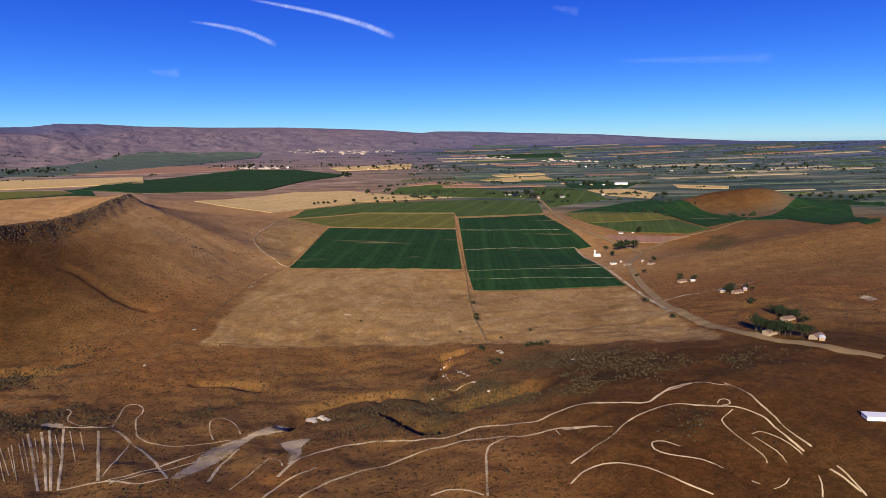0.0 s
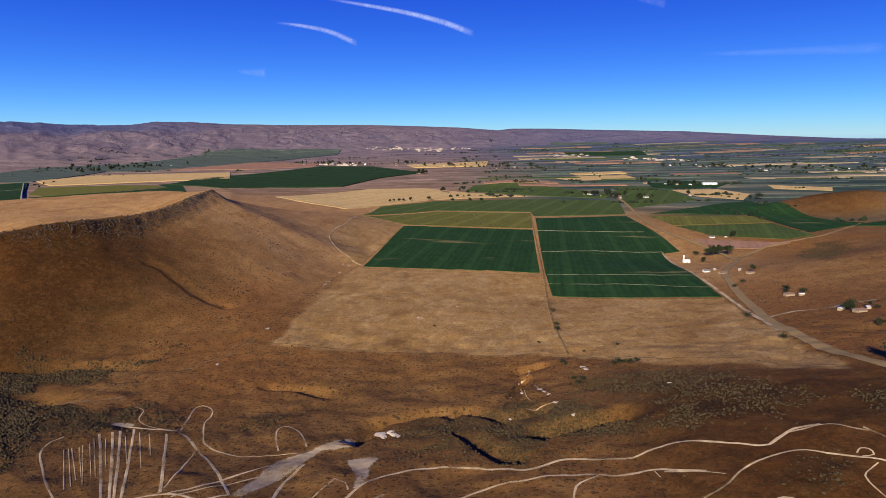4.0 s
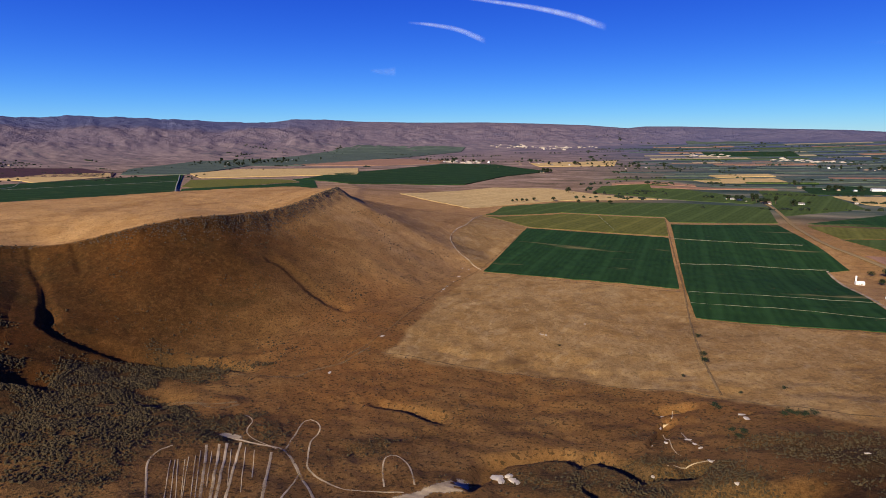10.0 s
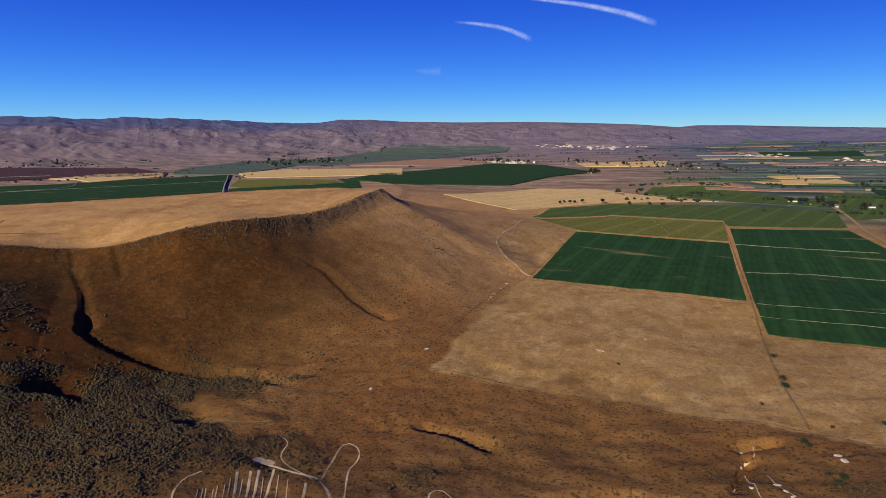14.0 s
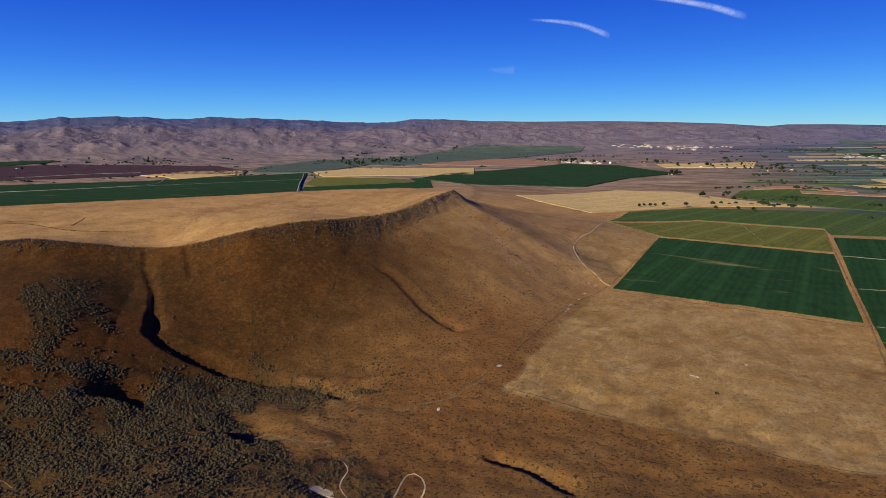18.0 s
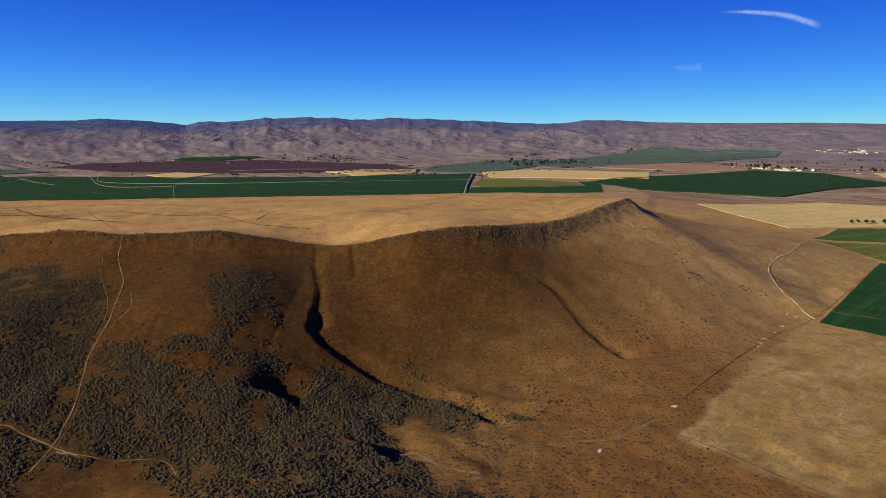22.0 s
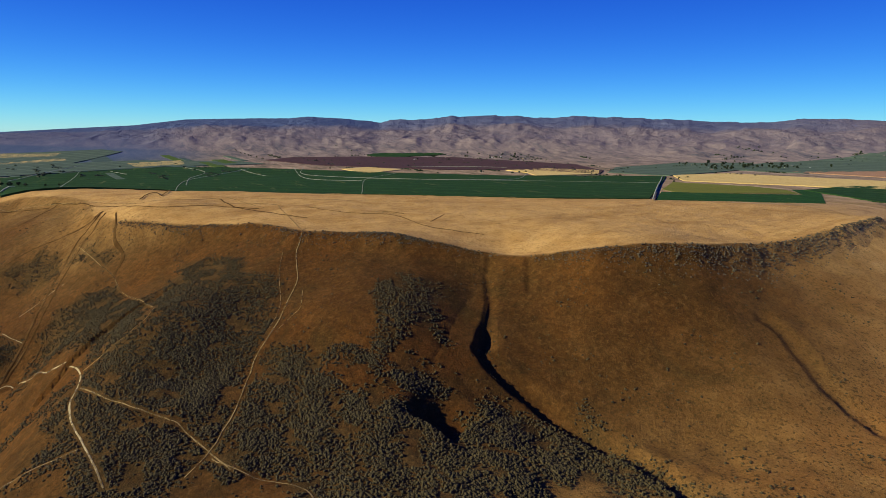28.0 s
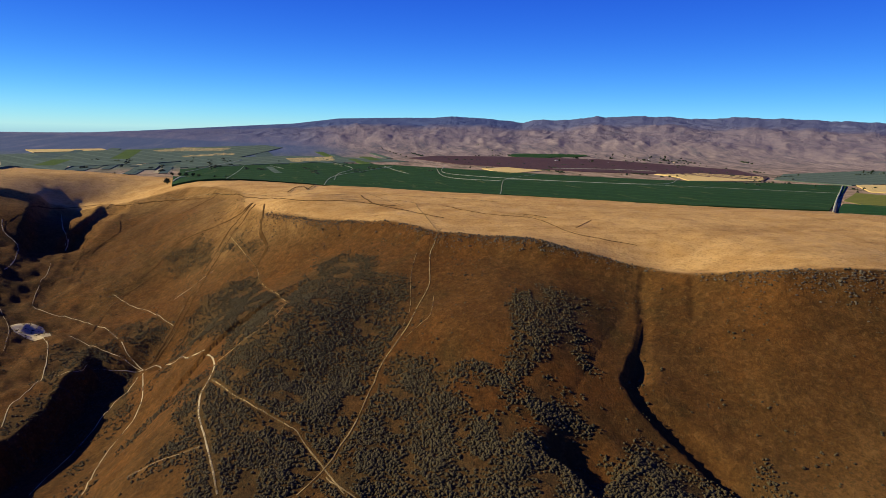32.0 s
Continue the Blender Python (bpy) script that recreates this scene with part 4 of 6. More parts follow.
TRACKS.append(([(-43.3, 160), (-35.5, 170), (-22.6, 177.6), (-10.5, 185), (2.5, 186.7), (13.6, 186.6), (27.3, 185.1), (37.6, 186.7), (49.8, 180.9)], 2.4))
TRACKS.append(([(39.4, 184.7), (45.9, 182.6), (52.5, 178.7), (53.8, 177.8)], 1.8))
TRACKS.append(([(37, 162.1), (45.1, 168.4), (52.1, 172.7), (61.7, 181.8), (75.6, 187.9), (85.7, 185.9), (94.4, 181.3), (98.8, 174.5), (100.9, 161.4), (103.4, 152.3), (107.1, 139.8)], 2.1))
TRACKS.append(([(90.6, 185.7), (92.5, 187.8), (94.3, 186.9), (93.9, 183.8), (91.2, 184.1)], 1.2))
TRACKS.append(([(93, 180.1), (88.2, 176.5), (86.7, 172.2), (88.5, 162.2), (90.5, 156.7), (90.2, 153.7), (87.9, 152.2)], 1.4))
TRACKS.append(([(92.2, 166.3), (95, 167.1), (97.6, 164.2), (100.8, 157), (100.8, 149.2), (98.9, 143.1), (96.8, 139.1)], 1.2))
TRACKS.append(([(92.3, 164.9), (94.9, 157.7), (95, 150.6), (90.5, 144.7), (86.3, 142.9)], 1))
TRACKS.append(([(83.9, 145.2), (77.7, 152.4), (70.2, 156.6), (62.9, 160.3), (61.5, 163.5), (62.6, 166.2), (66, 166.6), (69.7, 163.3)], 1.6))
TRACKS.append(([(34.8, 151.5), (40.8, 157.5), (48.4, 159.4), (55.2, 156.1), (62.3, 148.1), (69.6, 141)], 1.8))
TRACKS.append(([(11.5, 149.6), (12.3, 163.5), (13.2, 175.5), (15.5, 181.2), (20.8, 184.7)], 1.8))
TRACKS.append(([(-4.3, 153.4), (0.4, 155.3), (6.6, 153.7), (10.6, 150.4)], 1.6))
TRACKS.append(([(-67.5, 169.7), (-64.8, 181.7), (-61.8, 192.8)], 1.6))
TRACKS.append(([(-61.8, 192.8), (-57, 189.1), (-54.7, 183.9)], 1.4))
TRACKS.append(([(-401.1, 25.3), (-412.1, 25.6), (-424.9, 25.7), (-436.3, 27.1), (-445.9, 29.6), (-452.9, 31.5), (-459.5, 33.6), (-465.7, 35.9), (-471.6, 38.3), (-477.2, 40.7), (-484.5, 42.9), (-490.7, 45.8), (-499.5, 48.2), (-509.9, 50.5)], 2))
TRACKS.append(([(-375.8, 55.3), (-384.9, 54.7), (-399.5, 52.6), (-412.2, 51.4), (-423.7, 50.9), (-432.2, 52.1), (-439.9, 54.1), (-443.7, 57.2), (-447.0, 59.4), (-461.4, 60.5), (-480.2, 57.0), (-509.9, 50.5)], 2))
TRACKS.append(([(-514.6, 49.9), (-523.5, 42.8), (-532.0, 36.2), (-551.6, 26.3), (-575.0, 12.1), (-592.3, -0.4), (-612.7, -16.5), (-624.9, -29.8), (-632.2, -41.0), (-640.4, -52.1), (-650.4, -61.2), (-681.8, -69.3), (-717.5, -72.6), (-739.7, -76.7)], 1.7))
TRACKS.append(([(-514.3, 50.7), (-513.5, 59.8), (-481.0, 74.6), (-467.8, 83.6), (-457.9, 90.5), (-446.2, 98.8), (-423.6, 104.7), (-404.1, 105.0), (-390.8, 102.6), (-372.4, 104.0), (-362.6, 106.2), (-350.9, 109.1), (-339.2, 111.9), (-327.4, 114.6), (-319.0, 116.5), (-311.5, 118.1)], 2.2))
TRACKS.append(([(-399.7, 106.3), (-386.4, 112.2), (-376.0, 117.4), (-369.5, 122.0), (-358.7, 127.5), (-353.3, 132.1), (-346.5, 137.1), (-339.4, 142.0)], 1.8))
TRACKS.append(([(-339.4, 142.3), (-336.7, 144.7), (-330.4, 147.1), (-322.9, 149.7), (-312.9, 153.7), (-304.7, 156.4), (-296.4, 159.2)], 1.8))
TRACKS.append(([(-302.0, 144.0), (-305.5, 147.4), (-309.2, 150.6), (-312.9, 153.7), (-317.2, 157.1), (-323.3, 160.2), (-328.2, 163.4), (-334.3, 166.8), (-339.4, 169.2), (-345.6, 172.0), (-353.4, 174.8), (-359.8, 177.7), (-366.3, 180.5), (-371.2, 183.9), (-375.6, 187.7), (-381.4, 192.5), (-388.6, 197.7), (-398.9, 203.0), (-409.5, 208.3), (-428.8, 217.5), (-445.3, 221.3), (-463.4, 225.8), (-473.6, 231.3), (-492.2, 240)], 2))
TRACKS.append(([(-380.1, 188.4), (-386.3, 192.6), (-393.0, 197.1), (-402.0, 201.1), (-414.8, 204.4), (-429.8, 207.3), (-443.2, 210.1), (-456.8, 214.2), (-468.0, 218.2)], 0.9))
TRACKS.append(([(-379.1, 193.4), (-383.2, 199.1), (-388.0, 205.4), (-391.8, 209.9), (-411.9, 216.1)], 0.9))
TRACKS.append(([(-423.8, 106.1), (-421.5, 111.3), (-419.7, 116.4), (-420.6, 120.8), (-419.4, 126.7), (-422.1, 131.6), (-426.4, 137.2), (-448.1, 140.6), (-490.4, 133.6), (-541.4, 122.6), (-568.9, 118.4), (-594.3, 109.7), (-616.0, 102.5), (-646.4, 93.3)], 1.3))
TRACKS.append(([(-514.7, 49.5), (-521.2, 41.6), (-527.8, 32.8), (-533.1, 25.2), (-539.7, 16.6), (-549.2, 7.8), (-567.1, -8.8)], 1.4))
TRACKS.append(([(-515.2, 48.3), (-515.6, 41.3), (-515.9, 34.1), (-515.8, 27.3), (-516.4, 20.7), (-501.0, 18.0), (-498.7, 11.8), (-504.1, 2.9)], 1.2))
TRACKS.append(([(-451.5, -4.6), (-471.8, -8.5), (-479.8, -6.6), (-487.4, -4.7), (-495.4, -3.7), (-517.5, -6.7), (-538.1, -12.4), (-560.1, -20.0), (-582, -34.5), (-591.1, -45.2), (-597.1, -56.1)], 1.8))
TRACKS.append(([(-552.8, -43.2), (-580, -50.5), (-604.5, -60.9), (-641.5, -80.3)], 1.3))
TRACKS.append(([(-351.1, 80.1), (-351.5, 83.2), (-349.8, 87.0), (-349.1, 91.2), (-349.0, 95.0), (-347.2, 99.5), (-346.6, 103.9), (-345.5, 108.5)], 1.2))
TRACKS.append(([(-544.3, 63.9), (-556.4, 56.2), (-574.5, 46.5), (-594.5, 34.9), (-610.2, 23.7), (-625.0, 13.0), (-639.7, 2.2)], 1.2))
TRACKS.append(([(-603.1, 84.2), (-601.4, 74.4), (-594.6, 66.4), (-590.5, 56.4)], 1.1))
TRACKS.append(([(-889.7, -113.9), (-836.7, -95.9), (-815.7, -86.4), (-806.7, -86.1)], 1.3))
TRACKS.append(([(-308.2, 154.2), (-304.6, 155.4), (-290.7, 164.8), (-276.8, 176.4), (-266.9, 180.6), (-253.1, 179.0)], 1.6))
TRACKS.append(([(-230.7, 251), (-216.6, 252.7), (-192.9, 252.8), (-183.1, 260)], 2))
TRACKS.append(([(-262.6, 982.1), (-230.8, 797.7), (-226.2, 724.8), (-216.0, 674.0), (-192.5, 625.3), (-173.8, 607.6), (-157.4, 588.5)], 3.2))
TRACKS.append(([(20.9, 1111), (20.7, 887.4), (21.1, 684.5), (21.2, 540.4), (20.7, 423.6), (22.6, 366.6), (25.3, 335.4)], 2.4))
TRACKS.append(([(-150.3, 344.1), (-118.9, 346.6), (-49.7, 343), (-8.7, 339.6), (25.2, 334.5), (52.1, 320.7), (80.3, 307.2), (126, 268.3)], 1.8))
TRACKS.append(([(-151, 572.5), (-68.1, 564.6), (19.3, 559.8)], 1.6))
TRACKS.append(([(25.2, 486), (89.2, 468.6), (142.8, 450.5)], 1.8))
TRACKS.append(([(-167.2, 324.6), (-160.7, 373.7), (-165.5, 507.6), (-159.3, 602.1), (-168.2, 886.5)], 0.9))
TRACKS.append(([(-212.8, 292.5), (-181.1, 296.6), (-173.4, 310.3), (-164.4, 324), (-159.5, 350.6)], 2.6))
TRACKS.append(([(78.8, 199), (90.8, 201.5), (99.4, 196.4)], 1.9))
TRACKS.append(([(-0.7, 302.4), (2.6, 305.9), (3.6, 318.6)], 1.1))
TRACKS.append(([(5.5, 290.6), (8.3, 280), (11.9, 275.3)], 1.1))
TRACKS.append(([(-0.8, 295.3), (1.5, 271.8), (4.3, 266.5)], 1.1))
TRACKS.append(([(-0.8, 255.5), (5.5, 259), (7.7, 260.8), (14.9, 262.3)], 1.1))
TRACKS.append(([(37, 185.9), (37.7, 181.5)], 1.1))
TRACKS.append(([(33.1, 186.7), (39.2, 186.8), (43.8, 184.5)], 1.1))
TRACKS.append(([(-708.6, 216.9), (-634.5, 225.9), (-596.6, 233.1)], 1.6))
TRACKS.append(([(-546.8, 309.9), (-528.8, 317.5), (-518.8, 327.9)], 1.6))
TRACKS.append(([(-873.3, 6.4), (-798.2, 75.7), (-677.9, 164.2), (-696, 215.2), (-654.1, 270.8), (-615.7, 324.9)], 1.6))
TRACKS.append(([(-477.9, 234.5), (-573.1, 242), (-627.4, 239.2), (-644.6, 162.4)], 1.6))
TRACKS.append(([(-884.5, -112.2), (-829.2, -93.3), (-815.6, -84.9), (-803.3, -84.5)], 3))
TRACKS.append(([(-810.2, -141.2), (-789.9, -133.0), (-772.4, -115.2), (-738.4, -104.9), (-712.1, -104.0)], 3))

for line, width in TRACKS:
    if width < 3 and line[0][0] > -480 and max(p[1] for p in line) > 325 or -235 < line[0][0] < -205:
        ribbon("dirt_track", line, width * 0.45, FAINT, "faint worn trace along the edge of dry fields", "track", 0.1, 0.7)
        continue
    ribbon("dirt_track", line, width * (0.24 if line[0][0] < -290 or line[0][0] > 30 else 0.3), CHALK if line[0][0] < -330 and max(p[1] for p in line) < 120 else TRAIL if line[0][0] < -290 else DIRT, "pale bare dirt track worn into dry grass", "track")
FAR_LANE = gravel_material("grey_valley_lane", (0.24, 0.25, 0.2), (0.38, 0.38, 0.31), 0.5, 0.5)
FIELD_LANE = gravel_material("thin_field_lane", (0.12, 0.145, 0.08), (0.3, 0.31, 0.2), 0.5, 1.2)
RUT = gravel_material("dark_rut_soil", (0.04, 0.02, 0.007), (0.09, 0.045, 0.016))
LANES = []
LANES.append(([(24.3, 562.8), (90.3, 562.6), (155.7, 553)], 1.6))
LANES.append(([(25.1, 863.6), (96.5, 865.8), (171.7, 868.7)], 1.2))
LANES.append(([(25.1, 686.9), (94.8, 723.9), (168.1, 746)], 0.8))
LANES.append(([(23.4, 530.6), (88.6, 519.8), (146.2, 492.5)], 0.8))
LANES.append(([(-88.5, 1115), (-52.4, 920)], 1.4))
LANES.append(([(-961, -4.6), (-2325, -12.6)], 3.5))
LANES.append(([(-2392, 689.4), (-1819, 591.7), (-1663, 700.7)], 3.5))
LANES.append(([(-1766, 755.3), (-1572, 1127), (-1363, 1528)], 3.5))
LANES.append(([(-932, 177.1), (-1826, 264.9), (-2378, 519.8)], 3.5))
LANES.append(([(-1291, 566.7), (-1766, 755.3), (-2017, 952)], 3.5))
LANES.append(([(-966, 1075), (-1221, 1360), (-1567, 1753)], 7))
LANES.append(([(-1993, -152.6), (-2293, -112.6), (-2616, -36.9)], 3.5))
LANES.append(([(-2350, 74.7), (-2207, 123.1)], 3.5))
LANES.append(([(-1646, 250.2), (-1964, 286), (-2248, 355.5), (-2505, 310.2)], 3.5))
LANES.append(([(-2366, 486.6), (-2173, 494.4), (-1998, 508.7)], 3.5))
LANES.append(([(-2384, 719.2), (-2016, 647), (-1725, 852.3), (-1615, 1148), (-1858, 1400)], 3.5))
LANES.append(([(-2293, 1138), (-2246, 1348), (-2142, 1496)], 3.5))

for line, width in LANES:
    ribbon("field_lane", line, width * (0.25 if width < 2 else 0.4), FIELD_LANE if width < 2 else FAR_LANE, "pale dirt lane between rows of crop", "lane", 2.7 if width > 5 else 0.6 if max(p[1] for p in line) < 700 and line[0][0] > -300 else 1.2, 0.4)
RUTS = []
RUTS.append(([(-520.2, 51.6), (-526.9, 54.8), (-532.7, 58.4), (-540.7, 62.1), (-548.8, 65.0), (-561.8, 67.5), (-578.5, 69.6), (-593.7, 71.8), (-610.7, 74.6), (-624.4, 77.4), (-632.7, 81.2), (-642.1, 85.0), (-651.9, 89.1), (-661.2, 93.8), (-666.2, 99.3), (-672.5, 105.3), (-691.8, 110.8)], 0.9))
RUTS.append(([(-522.8, 55.2), (-527.9, 58.1), (-531.5, 61.4), (-537.4, 64.9), (-544.1, 68.1), (-554.5, 71.2), (-570.5, 73.6), (-585.4, 76.2), (-602.5, 78.9), (-612.9, 82.1), (-624.0, 85.5), (-633.1, 89.5), (-643.0, 93.6), (-651.8, 98.0), (-658.2, 105.8), (-681.1, 112.9)], 0.8))
RUTS.append(([(-630.9, 120.2), (-611.8, 120.2), (-589.2, 125.0), (-570.8, 118.4)], 0.9))
RUTS.append(([(-666.4, 121.3), (-636.8, 121.3), (-625.2, 120.4), (-614.5, 120.5), (-589.4, 125.8), (-576.7, 122.1)], 0.7))
RUTS.append(([(-818.8, 60.4), (-800.8, 73.2), (-785.1, 85.2), (-743.4, 98.9), (-728.2, 110.4), (-708.3, 121.8), (-675.5, 133.3), (-651.6, 144.1), (-638.6, 155), (-634, 166.4), (-631.4, 178.4), (-627.7, 191.2), (-619.3, 204.5), (-596.5, 216.8), (-574.6, 229.2), (-549.4, 240.2), (-532.1, 251.4)], 1))
RUTS.append(([(-684.9, 208), (-630.3, 209.7), (-608.8, 213.3), (-601.4, 219.8), (-596.7, 227.8)], 1.6))
RUTS.append(([(-745.6, 140.7), (-782.6, 150.1), (-798.2, 158.3), (-804.1, 169), (-1518, 218.2), (-1547, 243.3)], 0.8))
RUTS.append(([(-810.3, -137.5), (-824.5, -134.2), (-832.5, -128.3), (-870.0, -132.8), (-890.2, -129.9), (-896.0, -121.5), (-900.3, -112.5), (-906.1, -103.0), (-909.3, -91.4), (-905.0, -75.8), (-892.2, -56.9), (-881.5, -38.1), (-877.5, -20.9), (-869.9, -2.5), (-861.0, 16.4), (-829.4, 38.7), (-808.9, 58.3)], 0.8))
RUTS.append(([(-889.0, -66.6), (-895.8, -63.0)], 0.7))
RUTS.append(([(-775.3, 35.2), (-781.1, 44.0), (-794, 52), (-801.7, 59.1), (-809.2, 67.8)], 0.7))
RUTS.append(([(-762.7, -58.1), (-811.5, -65.4), (-791.4, -51.2), (-786.5, -40.5)], 1))
RUTS.append(([(-755.8, -46.7), (-778.0, -41.3), (-792.7, -30.4), (-825.1, -36.4)], 0.7))
RUTS.append(([(-685.9, 35.6), (-689.3, 42.6), (-691.9, 49.7), (-690.9, 58.4), (-689.9, 66.3), (-685.9, 75.3), (-683.5, 83.9), (-679.3, 91.5), (-674.7, 102.1), (-692.2, 109.5)], 0.8))
RUTS.append(([(-589.6, 265.3), (-571, 269.9), (-558.2, 275.5), (-548.7, 281.8), (-542, 288.7), (-535.5, 295.6), (-532.3, 303.7), (-528.8, 311.4), (-518.9, 316), (-508.9, 319.3), (-495.2, 320), (-476.1, 318.1), (-463.9, 320.3), (-455.3, 326), (-446.6, 332.5), (-441.3, 341.2), (-434.4, 348.4)], 0.8))
RUTS.append(([(-479.5, 329.2), (-496.4, 345.7), (-505.3, 355.1)], 0.8))
RUTS.append(([(-541, 316.5), (-533.5, 322.1), (-521.6, 326.7)], 1.2))
RUTS.append(([(-564.4, 3.4), (-584.3, 2.7), (-607.1, 1.3), (-620.5, 3.6), (-630.6, 8.4), (-640.3, 15.4), (-648.8, 24.3), (-654.7, 34.7), (-659.4, 45.3)], 0.6))
RUTS.append(([(-734.5, -61.6), (-746.1, -57.7), (-758.5, -53.7), (-768.1, -47.2), (-774.1, -40.4), (-779.4, -32.3), (-781.6, -22.8), (-782.8, -13.3)], 0.7))
RUTS.append(([(-781.3, -31.4), (-779.1, -55.6), (-723.1, -53.1), (-694.8, -64.5)], 0.6))
RUTS.append(([(-684.6, 43.7), (-655.6, 19.8), (-647.2, -3.8), (-663.8, -45.1)], 0.6))
RUTS.append(([(-686.9, 30.8), (-666.9, 9.4), (-662.7, -17.5)], 0.6))

for line, width in RUTS:
    ribbon("wheel_rut", line, width * (1.4 if max(p[1] for p in line) < 170 and line[0][0] > -720 else 0.6), RUT, "dark brown wheel rut cut into the grass", "rut")
ROADS = []
ROADS.append(([(219.1, 1472), (219.9, 1300), (204, 1047), (201.7, 894.1), (215, 821.9), (229.6, 758.1), (233.2, 709), (233, 684.6)], 7))
ROADS.append(([(234.3, 688.7), (200.7, 614), (177.9, 558.2), (165.3, 503.7), (155.4, 454.6), (149.2, 416.7), (141, 371.3), (138.3, 327.1), (137, 287.7), (142, 257.8), (150.8, 241), (158.2, 225.7), (166.7, 214.8)], 7))
ROADS.append(([(239, 699.6), (274.4, 743.4), (305.1, 774.5), (343.2, 790.7), (388.1, 818.8), (490.4, 946)], 5))
ROADS.append(([(168.9, 745.3), (153.7, 561.5), (145.8, 453.6), (139.4, 388.4), (134.7, 339.8)], 3.5))
ROADS.append(([(140.5, 377.8), (158.6, 386.6), (178.9, 387.7), (196.5, 399.5), (216.2, 405.9)], 3.5))

for line, width in ROADS:
    if width > 4.5:
        ribbon("road", line, width * 0.6, ASPHALT, "worn grey two-lane country road", "road", 0.2, 0.03)
    else:
        ribbon("gravel_lane", line, width * 0.55, GRAVEL, "narrow gravel farm lane", "lane", 0.2, 0.1)
PADS = []
PADS.append([(-91.5, 176.7), (-90.2, 188.9), (-89.4, 209.9), (-81.2, 217), (-72.8, 229), (-66.8, 240.2), (-62, 223), (-73.9, 217), (-76.5, 202.6), (-80.6, 189.1), (-85.6, 175.9)])
PADS.append([(-64.8, 211), (-58.6, 214), (-49.1, 213.8), (-51.1, 202.9), (-48.5, 188.1), (-51.4, 179.9), (-54.1, 184), (-56.5, 194.2)])
PADS.append([(233.1, 327.7), (242.8, 331.2), (239.3, 314.6), (231, 312.1)])
PADS.append([(-598.3, -58.5), (-611.2, -54.4), (-605.6, -37.0), (-584.1, -23.7), (-570.3, -30.2), (-583.7, -48.6)])
PADS.append([(-167.9, 226.4), (-166.6, 231.1), (-156.8, 232.1), (-154.3, 227.2), (-163.2, 223.8)])

for loop in PADS:
    pad = drape("gravel_pad", loop, GRAVEL, 0.12, 2.5, "bare grey gravel pad between tracks", "pad")
    at = np.array([v.co[:2] for v in pad.data.vertices])
    set_attr(pad.data, "wear", smooth(0, 3.5, line_distance(at[:, 0], at[:, 1], loop + loop[:1])[0]))


# ---- brush and rock ----
def lump(rng, detail, flat=0.7, jag=0.25):
    bm = bmesh.new()
    bmesh.ops.create_icosphere(bm, subdivisions=detail, radius=1)
    for v in bm.verts:
        v.co *= 1 + rng.uniform(-jag, jag)
        v.co.z = (v.co.z + 0.45) * flat
    v = np.array([v.co[:] for v in bm.verts])
    f = np.array([[w.index for w in q.verts] for q in bm.faces])
    bm.free()
    return v, f


def scatter(name, xs, ys, sizes, shapes, material, label, category, seed, sink=0.1, tall=(0.8, 1.2)):
    rng = np.random.RandomState(seed)
    zs = ground(xs, ys)
    vs, fs, base_v = [], [], 0
    kind = rng.randint(0, len(shapes), len(xs))
    for k, (v, f) in enumerate(shapes):
        w = np.where(kind == k)[0]
        if not len(w):
            continue
        a = rng.uniform(0, 6.283, len(w))
        ca, sa = np.cos(a)[:, None], np.sin(a)[:, None]
        s = sizes[w][:, None]
        st = s * rng.uniform(0.8, 1.25, (len(w), 1))
        px = (v[:, 0] * ca - v[:, 1] * sa) * s + xs[w][:, None]
        py = (v[:, 0] * sa + v[:, 1] * ca) * st + ys[w][:, None]
        pz = v[:, 2] * s * rng.uniform(*tall, (len(w), 1)) + zs[w][:, None] - sink * s
        vs.append(np.stack([px, py, pz], -1).reshape(-1, 3))
        fs.append((f[None] + (np.arange(len(w)) * len(v))[:, None, None]).reshape(-1, 3) + base_v)
        base_v += len(w) * len(v)
    me = sheet_mesh(name, np.concatenate(vs), np.concatenate(fs), False)
    me.materials.append(material)
    return tagged(new(name, me), label, category, kind="stuff")


def brush_material():
    m = Mat("sagebrush", 0.9, 0.1)
    c = m.mix(m.island(), (0.021, 0.0145, 0.006), (0.064, 0.046, 0.021))
    return m.done(m.mix(m.times(m.noise(2.5, 4, 0.7), 0.6), c, (0.082, 0.064, 0.037)))


SAGE = brush_material()
rng = random.Random(4)
shrubs = [lump(rng, 1, 0.95, 0.3) for _ in range(6)]
place = np.random.RandomState(12)


def sow(count, x0, x1, y0, y1, thickness, floor_share):
    """Places for plants: thick inside the brush outlines and in drifts, thin elsewhere."""
    x, y = place.uniform(x0, x1, count), place.uniform(y0, y1, count)
    cover = plant_cover(x, y)
    drift = smooth(0.0, 0.6, waves(x, y, 60, 41, 3)) * (1 - cover[0])
    p = thickness * cover[1] * smooth(-0.55, 0.15, waves(x, y, 24, 43, 3)) + floor_share * drift
    top = smooth(-2, 12, base(x, y)[1])
    keep = place.uniform(0, 1, count) < p * (1 - top)
    x, y = x[keep], y[keep]
    clear = np.ones(len(x), bool)
    for line, width in TRACKS + ROADS:
        clear &= line_distance(x, y, line)[0] > width * 0.5 + 0.6
    return x[clear], y[clear]


